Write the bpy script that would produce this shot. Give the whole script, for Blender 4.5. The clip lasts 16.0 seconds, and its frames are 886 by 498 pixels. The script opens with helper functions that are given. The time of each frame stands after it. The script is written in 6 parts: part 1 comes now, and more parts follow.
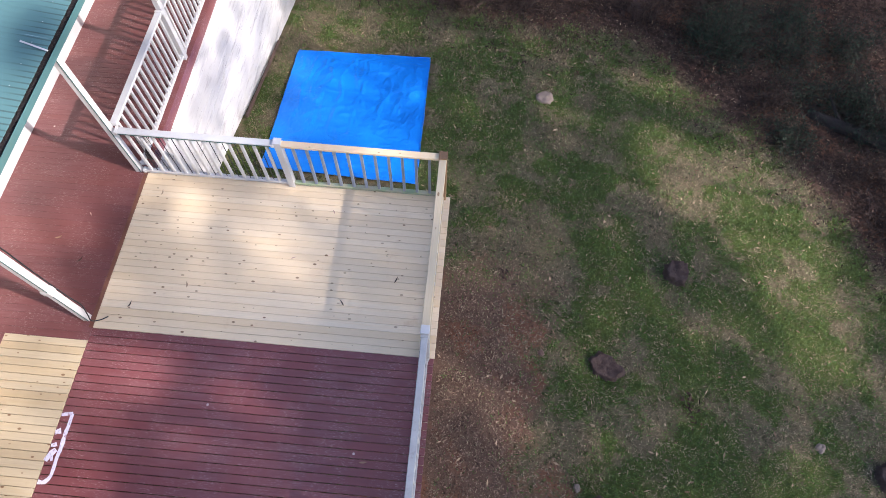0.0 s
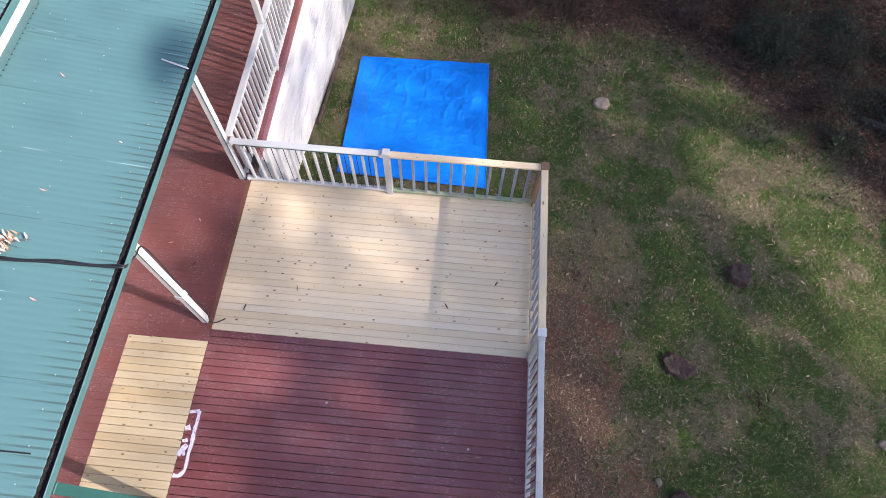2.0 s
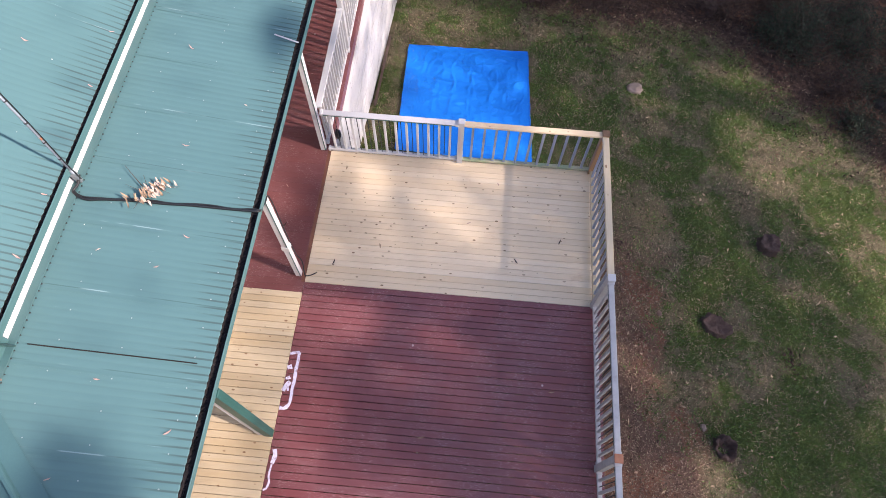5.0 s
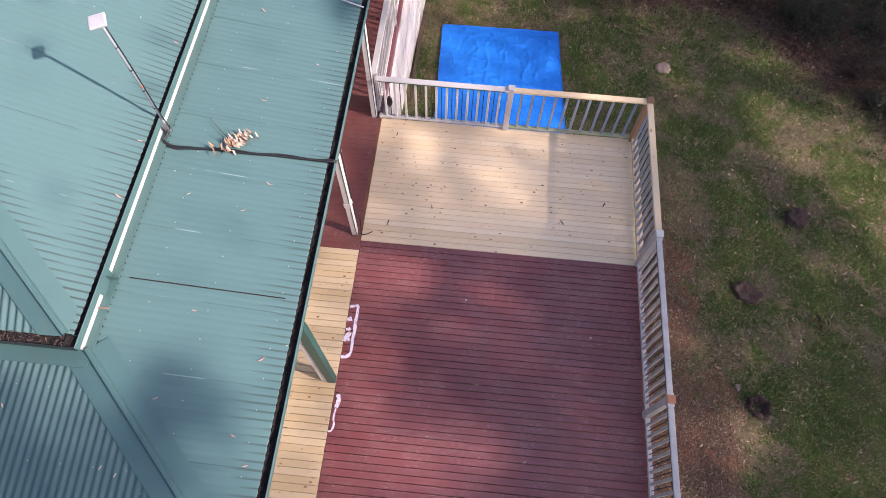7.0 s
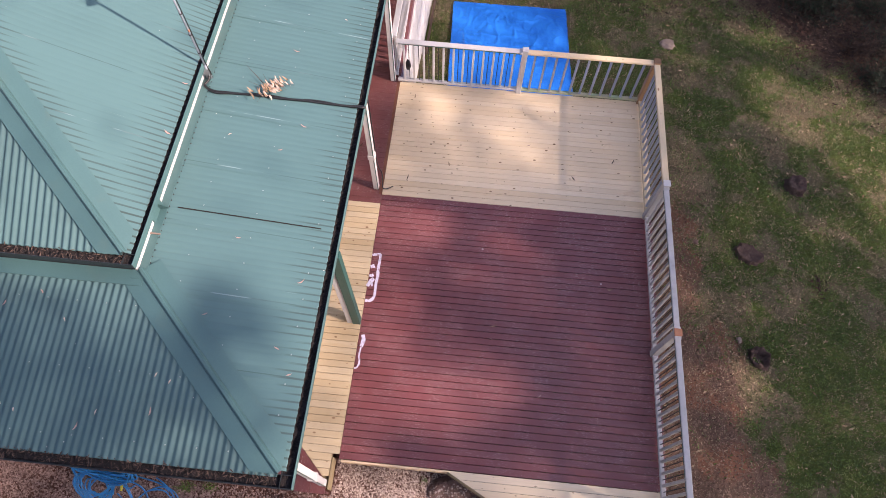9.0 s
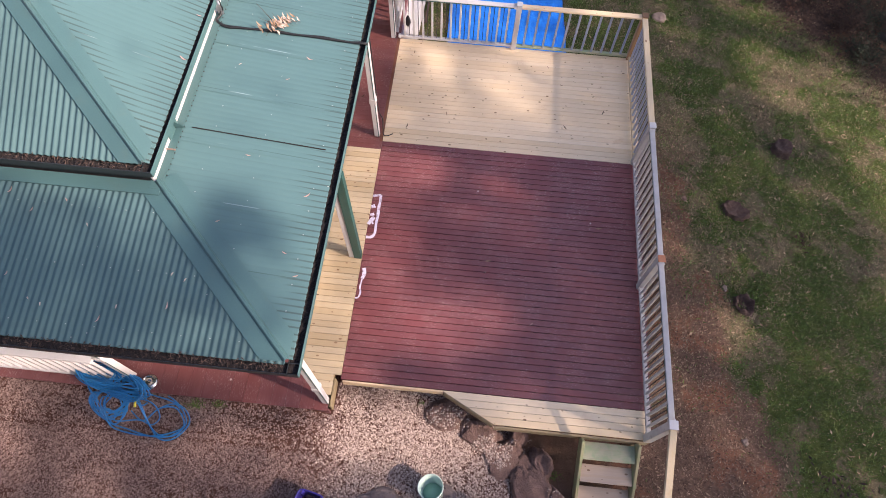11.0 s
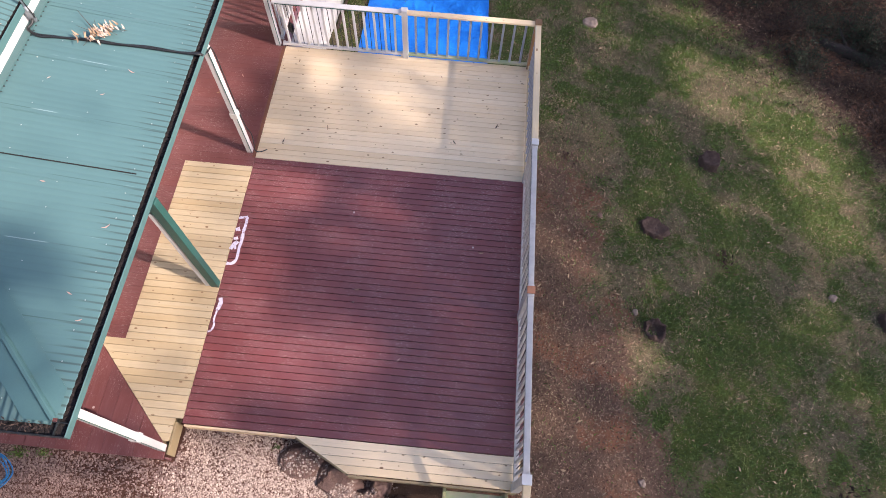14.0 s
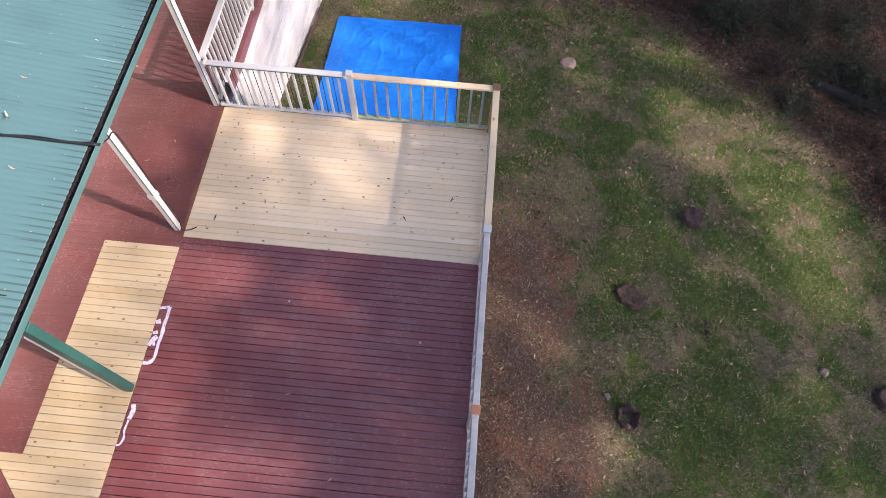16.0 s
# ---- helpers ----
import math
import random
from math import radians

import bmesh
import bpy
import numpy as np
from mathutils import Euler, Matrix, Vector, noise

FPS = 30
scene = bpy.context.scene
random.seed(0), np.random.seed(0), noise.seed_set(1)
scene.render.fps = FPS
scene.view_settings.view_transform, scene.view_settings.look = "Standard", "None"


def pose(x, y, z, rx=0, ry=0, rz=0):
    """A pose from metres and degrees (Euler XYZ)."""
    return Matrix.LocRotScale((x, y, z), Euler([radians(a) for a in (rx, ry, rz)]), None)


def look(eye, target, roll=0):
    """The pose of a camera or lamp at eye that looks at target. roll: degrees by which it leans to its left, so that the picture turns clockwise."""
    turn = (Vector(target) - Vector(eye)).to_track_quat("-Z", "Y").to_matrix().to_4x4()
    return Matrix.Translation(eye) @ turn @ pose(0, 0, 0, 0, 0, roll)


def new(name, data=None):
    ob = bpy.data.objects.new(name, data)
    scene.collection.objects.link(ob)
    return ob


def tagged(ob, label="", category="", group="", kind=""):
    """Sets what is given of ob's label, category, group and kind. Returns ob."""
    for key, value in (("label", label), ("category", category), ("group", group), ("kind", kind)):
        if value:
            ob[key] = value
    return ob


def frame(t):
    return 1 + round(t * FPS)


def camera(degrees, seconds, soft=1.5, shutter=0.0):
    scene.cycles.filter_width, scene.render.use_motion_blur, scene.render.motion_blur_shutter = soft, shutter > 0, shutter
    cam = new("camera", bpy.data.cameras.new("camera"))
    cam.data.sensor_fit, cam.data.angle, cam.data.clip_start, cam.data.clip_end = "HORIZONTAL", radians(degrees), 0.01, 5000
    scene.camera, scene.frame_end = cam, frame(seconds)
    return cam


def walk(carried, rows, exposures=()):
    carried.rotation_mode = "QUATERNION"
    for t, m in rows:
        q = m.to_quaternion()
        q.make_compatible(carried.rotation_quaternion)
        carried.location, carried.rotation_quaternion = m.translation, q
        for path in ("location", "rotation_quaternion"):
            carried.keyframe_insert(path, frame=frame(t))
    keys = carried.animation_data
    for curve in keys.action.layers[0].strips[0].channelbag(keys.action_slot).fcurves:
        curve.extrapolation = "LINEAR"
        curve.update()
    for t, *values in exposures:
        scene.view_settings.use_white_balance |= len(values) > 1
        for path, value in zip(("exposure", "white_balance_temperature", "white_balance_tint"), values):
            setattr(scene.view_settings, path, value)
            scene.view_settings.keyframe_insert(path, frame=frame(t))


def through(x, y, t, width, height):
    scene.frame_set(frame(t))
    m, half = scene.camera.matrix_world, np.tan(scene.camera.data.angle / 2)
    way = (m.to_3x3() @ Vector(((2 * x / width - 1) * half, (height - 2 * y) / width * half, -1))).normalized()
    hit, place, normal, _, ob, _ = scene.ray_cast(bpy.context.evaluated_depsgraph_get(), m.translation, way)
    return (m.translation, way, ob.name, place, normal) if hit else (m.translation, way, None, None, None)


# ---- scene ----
from mathutils.bvhtree import BVHTree

cam = camera(71.5, 16.0, 0.6)
PATH = [
    (0, (4.496, -2.162, 7.448), (4.442, -1.275, 5.656), 1.8),
    (0.5, (4.195, -2.161, 7.558), (4.143, -1.275, 5.766), 2.0),
    (1, (3.911, -2.206, 7.658), (3.857, -1.318, 5.867), 1.9),
    (1.5, (3.572, -2.259, 7.741), (3.52, -1.381, 5.945), 1.9),
    (2, (3.154, -2.331, 7.84), (3.101, -1.458, 6.042), 1.9),
    (2.5, (2.748, -2.414, 7.951), (2.696, -1.542, 6.152), 1.9),
    (3, (2.576, -2.516, 8.041), (2.522, -1.643, 6.243), 1.9),
    (3.5, (2.522, -2.654, 8.145), (2.468, -1.78, 6.347), 1.8),
    (4, (2.426, -2.856, 8.238), (2.374, -1.983, 6.44), 1.9),
    (6.3, (1.774, -3.827, 8.409), (1.72, -2.937, 6.619), 1.8),
    (6.5, (1.695, -3.861, 8.427), (1.638, -2.988, 6.629), 1.9),
    (7, (1.518, -4.103, 8.441), (1.459, -3.232, 6.641), 1.8),
    (7.5, (1.42, -4.258, 8.463), (1.363, -3.388, 6.663), 1.9),
    (8, (1.375, -4.349, 8.478), (1.319, -3.478, 6.678), 2.1),
    (8.5, (1.349, -4.587, 8.532), (1.291, -3.719, 6.731), 2.0),
    (9, (1.318, -4.995, 8.565), (1.261, -4.128, 6.764), 2.0),
    (9.2, (1.301, -5.182, 8.576), (1.247, -4.316, 6.774), 2.3),
    (11.3, (1.568, -6.184, 8.542), (1.51, -5.304, 6.747), 2.2),
    (11.5, (1.712, -6.242, 8.521), (1.658, -5.361, 6.726), 2.4),
    (12, (2.121, -6.299, 8.454), (2.069, -5.418, 6.659), 2.5),
    (12.5, (2.502, -6.277, 8.363), (2.454, -5.395, 6.569), 2.8),
    (13, (2.8, -5.978, 8.267), (2.756, -5.093, 6.474), 3.0),
    (13.5, (3.019, -5.58, 8.17), (2.979, -4.695, 6.377), 3.2),
    (14, (3.212, -5.265, 8.059), (3.174, -4.379, 6.267), 3.2),
    (14.5, (3.374, -4.949, 7.944), (3.337, -4.061, 6.153), 3.3),
    (15, (3.525, -4.535, 7.871), (3.488, -3.643, 6.081), 3.3),
    (15.5, (3.681, -4.086, 7.816), (3.642, -3.192, 6.028), 3.2),
    (16, (3.803, -3.718, 7.782), (3.767, -2.82, 5.995), 3.4),
]
walk(cam, [(t, look(eye, target, roll)) for t, eye, target, roll in PATH], [(0, 1.42, 6450, 17), (1.5, 1.38, 6450, 17), (4, 1.3, 6600, 20), (8.5, 1.2, 7350, 30), (11.5, 1.28, 7400, 26), (13.5, 1.38, 7150, 23), (16, 1.38, 6950, 22)])

# ---- light ----
SUN = Vector((0.96, -0.28, 0.71)).normalized()
world = bpy.data.worlds.new("world")
scene.world = world
world.use_nodes = True
sky = world.node_tree.nodes.new("ShaderNodeTexSky")
sky.sky_type, sky.sun_disc = "NISHITA", False
sky.sun_elevation = math.asin(SUN.z)
sky.sun_rotation = math.atan2(SUN.x, SUN.y)
world.node_tree.links.new(sky.outputs[0], world.node_tree.nodes["Background"].inputs[0])
world.node_tree.nodes["Background"].inputs[1].default_value = 0.148
sun = new("sun", bpy.data.lights.new("sun", "SUN"))
sun.data.energy, sun.data.angle, sun.data.color = 3.35, radians(0.55), (1.0, 0.95, 0.87)
sun.matrix_world = look((0, 0, 30), Vector((0, 0, 30)) - SUN)


# ---- materials ----
class Nodes:
    """A node material, built by short calls."""

    def __init__(self, name):
        self.m = bpy.data.materials.new(name)
        self.m.use_nodes = True
        self.t = self.m.node_tree
        self.out = self.t.nodes["Principled BSDF"]
        self.where = self.add("ShaderNodeNewGeometry").outputs["Position"]
        self.random = self.add("ShaderNodeObjectInfo").outputs["Random"]

    def add(self, kind):
        return self.t.nodes.new(kind)

    def put(self, socket, value):
        if isinstance(value, bpy.types.NodeSocket):
            self.t.links.new(value, socket)
        elif isinstance(value, (tuple, list)) and len(value) == 3 and socket.type == "RGBA":
            socket.default_value = (*value, 1)
        else:
            socket.default_value = value

    def math(self, op, a, b=0.0):
        n = self.add("ShaderNodeMath")
        n.operation = op
        self.put(n.inputs[0], a), self.put(n.inputs[1], b)
        return n.outputs[0]

    def mix(self, f, a, b, blend="MIX"):
        n = self.add("ShaderNodeMix")
        n.data_type, n.blend_type = "RGBA", blend
        self.put(n.inputs[0], f), self.put(n.inputs[6], a), self.put(n.inputs[7], b)
        return n.outputs[2]

    def scaled(self, by, shift=0.0):
        n = self.add("ShaderNodeMapping")
        self.put(n.inputs["Vector"], self.where)
        n.inputs["Scale"].default_value = by
        if shift:
            c = self.add("ShaderNodeCombineXYZ")
            for k in range(3):
                self.put(c.inputs[k], self.math("MULTIPLY", self.random, shift * (k + 1)))
            self.put(n.inputs["Location"], c.outputs[0])
        return n.outputs[0]

    def noise(self, scale, detail=4.0, vec=None, rough=0.55):
        n = self.add("ShaderNodeTexNoise")
        self.put(n.inputs["Vector"], vec or self.where)
        n.inputs["Scale"].default_value, n.inputs["Detail"].default_value, n.inputs["Roughness"].default_value = scale, detail, rough
        return n.outputs["Fac"]

    def cells(self, scale, vec=None, flat=False):
        n = self.add("ShaderNodeTexVoronoi")
        n.voronoi_dimensions = "2D" if flat else "3D"
        self.put(n.inputs["Vector"], vec or self.where)
        n.inputs["Scale"].default_value = scale
        return n.outputs["Distance"], n.outputs["Color"]

    def ramp(self, f, lo, hi):
        n = self.add("ShaderNodeMapRange")
        n.interpolation_type = "SMOOTHSTEP"
        self.put(n.inputs[0], f)
        n.inputs[1].default_value, n.inputs[2].default_value = lo, hi
        return n.outputs[0]

    def attribute(self, name):
        n = self.add("ShaderNodeAttribute")
        n.attribute_name = name
        n.name = name + "_attribute"
        return n.outputs["Color"]

    def channel(self, colour, k):
        n = self.add("ShaderNodeSeparateColor")
        self.put(n.inputs[0], colour)
        return n.outputs[k]

    def done(self, colour, rough=0.7, metal=0.0, height=None, depth=0.002, spec=0.5):
        self.put(self.out.inputs["Base Color"], colour)
        self.put(self.out.inputs["Roughness"], rough)
        self.out.inputs["Metallic"].default_value = metal
        self.out.inputs["Specular IOR Level"].default_value = spec
        if height is not None:
            b = self.add("ShaderNodeBump")
            b.inputs["Distance"].default_value = depth
            b.inputs["Strength"].default_value = 1.0
            self.put(b.inputs["Height"], height)
            self.put(self.out.inputs["Normal"], b.outputs[0])
        return self.m


def times(c, k):
    return tuple(min(1.0, v * k) for v in c)


def plain(name, base, rough=0.6, metal=0.0, var=0.25, coarse=3.0, fine=40.0, depth=0.001, dirt_shade=None, rnd=0.0):
    """A worn plain surface: broad and fine variation, dirt in blotches."""
    n = Nodes(name)
    broad, grain = n.noise(coarse, 3), n.noise(fine, 5)
    c = n.mix(broad, times(base, 1 - var), times(base, 1 + var))
    c = n.mix(n.math("MULTIPLY", grain, 0.5), c, times(base, 0.75), "MIX")
    if dirt_shade:
        c = n.mix(n.math("MULTIPLY", n.ramp(n.noise(coarse * 2.3, 6), 0.55, 0.75), 0.6), c, dirt_shade)
    if rnd:
        c = n.mix(n.math("MULTIPLY", n.random, rnd), c, times(base, 0.5))
    return n.done(c, n.math("ADD", n.math("MULTIPLY", grain, 0.2), rough - 0.1), metal, grain, depth)


def timber(name, base, along, knots=True, green=0.0, flat=False):
    """Raw pine: grain along one axis, knots, board to board differences."""
    n = Nodes(name)
    st = [14.0, 14.0, 14.0]
    st["xyz".index(along)] = 0.7
    v = n.scaled(tuple(st), 37.0)
    grain, streak = n.noise(6.0, 6, v), n.noise(1.3, 2, v)
    c = n.mix(grain, times(base, 0.8), times(base, 1.13))
    c = n.mix(n.math("MULTIPLY", n.ramp(streak, 0.5, 0.7), 0.35), c, (base[0] * 0.92, base[1] * 0.8, base[2] * 0.62))
    c = n.mix(n.math("MULTIPLY", n.random, 0.75), c, (base[0] * 0.84, base[1] * 0.76, base[2] * 0.64))
    c = n.mix(n.math("MULTIPLY", n.noise(1.1, 4), 0.22), c, times(base, 0.7))
    if flat:
        smear = n.math("MULTIPLY", n.ramp(n.noise(3.2, 6, None, 0.7), 0.56, 0.70), n.ramp(n.noise(0.9, 3), 0.42, 0.58))
        c = n.mix(n.math("MULTIPLY", smear, 0.30), c, (base[0] * 0.62, base[1] * 0.45, base[2] * 0.38))
    if green:
        c = n.mix(n.math("MULTIPLY", n.ramp(n.noise(7, 5), 0.35, 0.65), green), c, (base[0] * 0.6, base[1] * 0.85, base[2] * 0.7))
    if knots:
        ks = [18.0, 18.0, 18.0]
        ks["xyz".index(along)] = 10.0 if flat else 8.0
        d, col = n.cells(0.42 if flat else 0.5, n.scaled(tuple(ks), 11.0), flat)
        spot = n.math("MULTIPLY", n.ramp(n.math("SUBTRACT", n.math("ADD", 0.05 if flat else 0.07, n.math("MULTIPLY", n.channel(col, 1), 0.075 if flat else 0.12)), d), 0.0, 0.05), n.ramp(n.channel(col, 0), *((0.44, 0.48) if flat else (0.15, 0.2))))
        c = n.mix(n.math("MULTIPLY", spot, n.math("ADD", 0.5, n.math("MULTIPLY", n.channel(col, 2), 0.45))), c, (0.17, 0.085, 0.040))
    return n.done(c, n.math("ADD", n.math("MULTIPLY", grain, 0.2), 0.5), 0, grain, 0.0012, 0.35)


def red_paint(name, along, worn=0.5, tint=(0.185, 0.050, 0.052)):
    """Red-brown deck paint, scuffed and faded in patches."""
    n = Nodes(name)
    base = tint
    st = [22.0, 22.0, 22.0]
    st["xyz".index(along)] = 1.5
    v = n.scaled(tuple(st), 23.0)
    grain = n.noise(3.0, 6, v)
    c = n.mix(n.noise(0.8, 3), times(base, 0.85), times(base, 1.2))
    c = n.mix(n.math("MULTIPLY", grain, 0.35), c, times(base, 0.6))
    c = n.mix(n.math("MULTIPLY", n.random, 0.35), c, (0.135, 0.055, 0.062))
    st["xyz".index(along)] = 3.0
    walked = n.ramp(n.noise(0.9, 4), 0.40, 0.62)
    fade = n.math("MULTIPLY", n.math("MULTIPLY", n.ramp(n.noise(1.6, 7, n.scaled(tuple(v * 0.55 for v in st), 9.0), 0.75), 0.42, 0.66), walked), worn * 0.75)
    c = n.mix(fade, c, (0.225, 0.105, 0.108))
    rub = [9.0, 30.0, 9.0] if along == "x" else [30.0, 9.0, 9.0]
    scuff = n.math("MULTIPLY", n.ramp(n.noise(2.2, 8, n.scaled(tuple(rub)), 0.8), 0.53, 0.62), n.ramp(n.noise(2.9, 5), 0.43, 0.57))
    c = n.mix(n.math("MULTIPLY", scuff, worn * 0.9), c, (0.42, 0.31, 0.30))
    d, col = n.cells(2.6)
    fleck = n.math("MULTIPLY", n.ramp(n.math("SUBTRACT", 0.05, d), 0.0, 0.02), n.ramp(n.channel(col, 1), 0.5, 0.52))
    c = n.mix(fleck, c, (0.5, 0.42, 0.4))
    return n.done(c, n.math("ADD", n.math("MULTIPLY", n.noise(2.0, 4), 0.3), 0.28), 0, grain, 0.0015, 0.55)


def roof_paint(name, eave=None, hip=None, laps=True, grime_shade=0.0, first=None):
    """Teal coated corrugated steel: sheet laps with pale rubbed streaks, grime and painted rib shade along the eave and
    beside the hip.
    """
    n = Nodes(name)
    base = (0.070, 0.153, 0.157)
    c = n.mix(n.noise(0.7, 4), times(base, 0.92), times(base, 1.10))
    run = n.noise(3.0, 5, n.scaled((0.6, 7.0, 1.0)))
    c = n.mix(n.math("MULTIPLY", n.ramp(run, 0.55, 0.78), 0.14), c, (0.040, 0.090, 0.088))
    pale = n.ramp(n.noise(2.0, 3, n.scaled((0.8, 30.0, 1.0))), 0.70, 0.78)
    c = n.mix(n.math("MULTIPLY", pale, 0.30), c, (0.22, 0.34, 0.35))
    sep = n.add("ShaderNodeSeparateXYZ")
    n.put(sep.inputs[0], n.where)
    px, py = sep.outputs[0], sep.outputs[1]
    if laps:
        saw = n.math("FRACT", n.math("MULTIPLY", n.math("ADD", py, 20.0), 1 / 0.762))
        line = n.ramp(n.math("SUBTRACT", 0.010, n.math("ABSOLUTE", n.math("SUBTRACT", saw, 0.5))), 0.0, 0.006)
        c = n.mix(n.math("MULTIPLY", line, n.math("MULTIPLY", n.ramp(n.noise(1.3, 3), 0.54, 0.62), 0.45)), c, (0.34, 0.46, 0.48))
        c = n.mix(n.math("MULTIPLY", line, n.math("MULTIPLY", n.ramp(n.noise(1.1, 3), 0.55, 0.42), 0.5)), c, (0.025, 0.06, 0.058))
    streak = n.noise(1.0, 3, n.scaled((0.7, 26.0, 0.5)))
    groove = 1.0
    if first is not None:
        # valleys between the ribs coloured darker, for the shading the flat waves lack
        wave = n.math("FRACT", n.math("MULTIPLY", n.math("SUBTRACT", py, first - 7.6), 1 / 0.076))
        groove = n.ramp(n.math("SUBTRACT", 0.20, n.math("ABSOLUTE", n.math("SUBTRACT", wave, 0.5))), 0.0, 0.16)
        c = n.mix(n.math("MULTIPLY", groove, n.math("MULTIPLY", n.ramp(streak, 0.35, 0.70), 0.13)), c, (0.030, 0.058, 0.058))
    if eave is not None:
        # grime streaks and rib shadows above the eave, both put into the colour
        d = n.math("SUBTRACT", eave, px)
        dirt_shade = n.math("MULTIPLY", n.ramp(n.math("SUBTRACT", n.math("MULTIPLY", streak, 1.5), n.math("MULTIPLY", d, 1.5)), 0.16, 0.62), 0.60)
        c = n.mix(n.math("MULTIPLY", dirt_shade, groove), c, (0.030, 0.044, 0.042))
    # blotchy grime, plus an even darkening that paints in the south side's shade
    if grime_shade:
        c = n.mix(n.math("ADD", grime_shade, n.math("MULTIPLY", n.ramp(n.noise(1.4, 5), 0.4, 0.7), 0.25)), c, (0.030, 0.066, 0.072))
    if hip is not None:
        # the same beside the hip: grime with rib shadow painted in
        d = n.math("SUBTRACT", n.math("ADD", px, py), hip)
        dirt_shade = n.math("MULTIPLY", n.ramp(n.math("SUBTRACT", n.math("MULTIPLY", streak, 1.6), n.math("MULTIPLY", d, 2.4)), 0.05, 0.60), 0.60)
        c = n.mix(n.math("MULTIPLY", dirt_shade, groove), c, (0.030, 0.050, 0.048))
    d, col = n.cells(7.0)
    c = n.mix(n.math("MULTIPLY", n.ramp(n.math("SUBTRACT", 0.06, d), 0.0, 0.03), n.ramp(n.channel(col, 0), 0.9, 0.92)), c, (0.5, 0.5, 0.45))
    return n.done(c, n.math("ADD", n.math("MULTIPLY", n.noise(5, 4), 0.15), 0.66), 0, n.noise(90, 3), 0.0004, 0.35)


def white_boards(name):
    """White paint gone patchy: bare streaks and grime."""
    n = Nodes(name)
    c = n.mix(n.noise(1.1, 4), (0.42, 0.40, 0.40), (0.60, 0.585, 0.58))
    v = n.scaled((3.0, 0.9, 5.0))
    c = n.mix(n.math("MULTIPLY", n.ramp(n.noise(2.0, 6, v, 0.7), 0.5, 0.66), 0.6), c, (0.30, 0.275, 0.28))
    c = n.mix(n.ramp(n.noise(5.0, 7, v, 0.75), 0.71, 0.76), c, (0.12, 0.11, 0.11))
    crack = n.ramp(n.noise(2.0, 5, n.scaled((2.0, 0.8, 22.0)), 0.6), 0.655, 0.69)
    c = n.mix(n.math("MULTIPLY", crack, 0.85), c, (0.06, 0.055, 0.055))
    return n.done(c, 0.6, 0, n.noise(25, 5), 0.002)


def ground_cover():
    """Lawn, bare red soil, leaf litter and gravel bed, mixed by the covers of the sheet."""
    n = Nodes("ground_cover")
    cover = n.attribute("cover")
    g, gravel, litter = (n.channel(cover, k) for k in range(3))
    fine, mid, big = n.noise(55, 6, None, 0.7), n.noise(9, 6, None, 0.65), n.noise(1.1, 4)
    turf = n.t.nodes["cover_attribute"].outputs["Alpha"]
    soil = n.mix(mid, (0.060, 0.035, 0.026), (0.23, 0.138, 0.098))
    soil = n.mix(n.math("MULTIPLY", n.ramp(big, 0.48, 0.64), 0.85), soil, n.mix(mid, (0.13, 0.056, 0.034), (0.32, 0.140, 0.082)))
    soil = n.mix(n.ramp(fine, 0.56, 0.7), soil, (0.27, 0.19, 0.14))
    soil = n.mix(n.ramp(n.noise(80, 4), 0.62, 0.7), soil, (0.03, 0.02, 0.014))
    thatch = n.mix(fine, (0.026, 0.021, 0.012), (0.26, 0.205, 0.122))
    thatch = n.mix(n.ramp(mid, 0.5, 0.66), thatch, (0.06, 0.055, 0.025))
    green = n.mix(fine, (0.018, 0.028, 0.007), (0.110, 0.140, 0.034))
    ragged = n.math("MULTIPLY", n.math("SUBTRACT", mid, 0.5), 1.2)
    c = n.mix(n.ramp(n.math("ADD", turf, ragged), 0.25, 0.75), soil, thatch)
    c = n.mix(n.ramp(n.math("ADD", g, ragged), 0.3, 0.7), c, green)
    c = n.mix(n.math("MULTIPLY", litter, n.ramp(mid, 0.3, 0.6)), c, n.mix(fine, (0.014, 0.009, 0.007), (0.080, 0.047, 0.033)))
    bed = n.mix(fine, (0.038, 0.018, 0.014), (0.135, 0.062, 0.046))
    c = n.mix(gravel, c, bed)
    h = n.math("ADD", fine, n.math("MULTIPLY", mid, 1.5))
    return n.done(c, 0.95, 0, h, 0.03, 0.15)


def leafy(name, low, high, rough=0.6, through=0.0):
    n = Nodes(name)
    r = n.add("ShaderNodeNewGeometry").outputs["Random Per Island"]
    c = n.mix(r, low, high)
    c = n.mix(n.math("MULTIPLY", n.noise(30, 3), 0.5), c, times(low, 0.8))
    n.out.inputs["Transmission Weight"].default_value = 0.0
    n.out.inputs["Subsurface Weight"].default_value = through
    return n.done(c, rough, 0, None, 0, 0.3)


PINE_X = timber("pine_boards", (0.82, 0.665, 0.475), "x", flat=True)
PINE_NEW = timber("fresh_pine_boards", (0.54, 0.435, 0.295), "x", flat=True)
PINE_Y = timber("pine_rail", (0.55, 0.45, 0.31), "y")
PINE_Z = timber("pine_post", (0.52, 0.41, 0.24), "z")
GALVANISED = plain("blue_grey_galvanised_tube", (0.30, 0.335, 0.42), 0.45, 0.35, 0.2, 8, 60, 0.0006, (0.22, 0.24, 0.29))
PINE_BROWN = timber("brown_stained_post", (0.36, 0.21, 0.11), "z")
TREAD = timber("weathered_tread_pine", (0.60, 0.46, 0.35), "x", True, 0.0, True)
TREATED = timber("treated_pine", (0.42, 0.40, 0.28), "x", True, 0.8)
TREATED_Y = timber("treated_pine_stringer", (0.38, 0.33, 0.20), "y", True, 0.7)
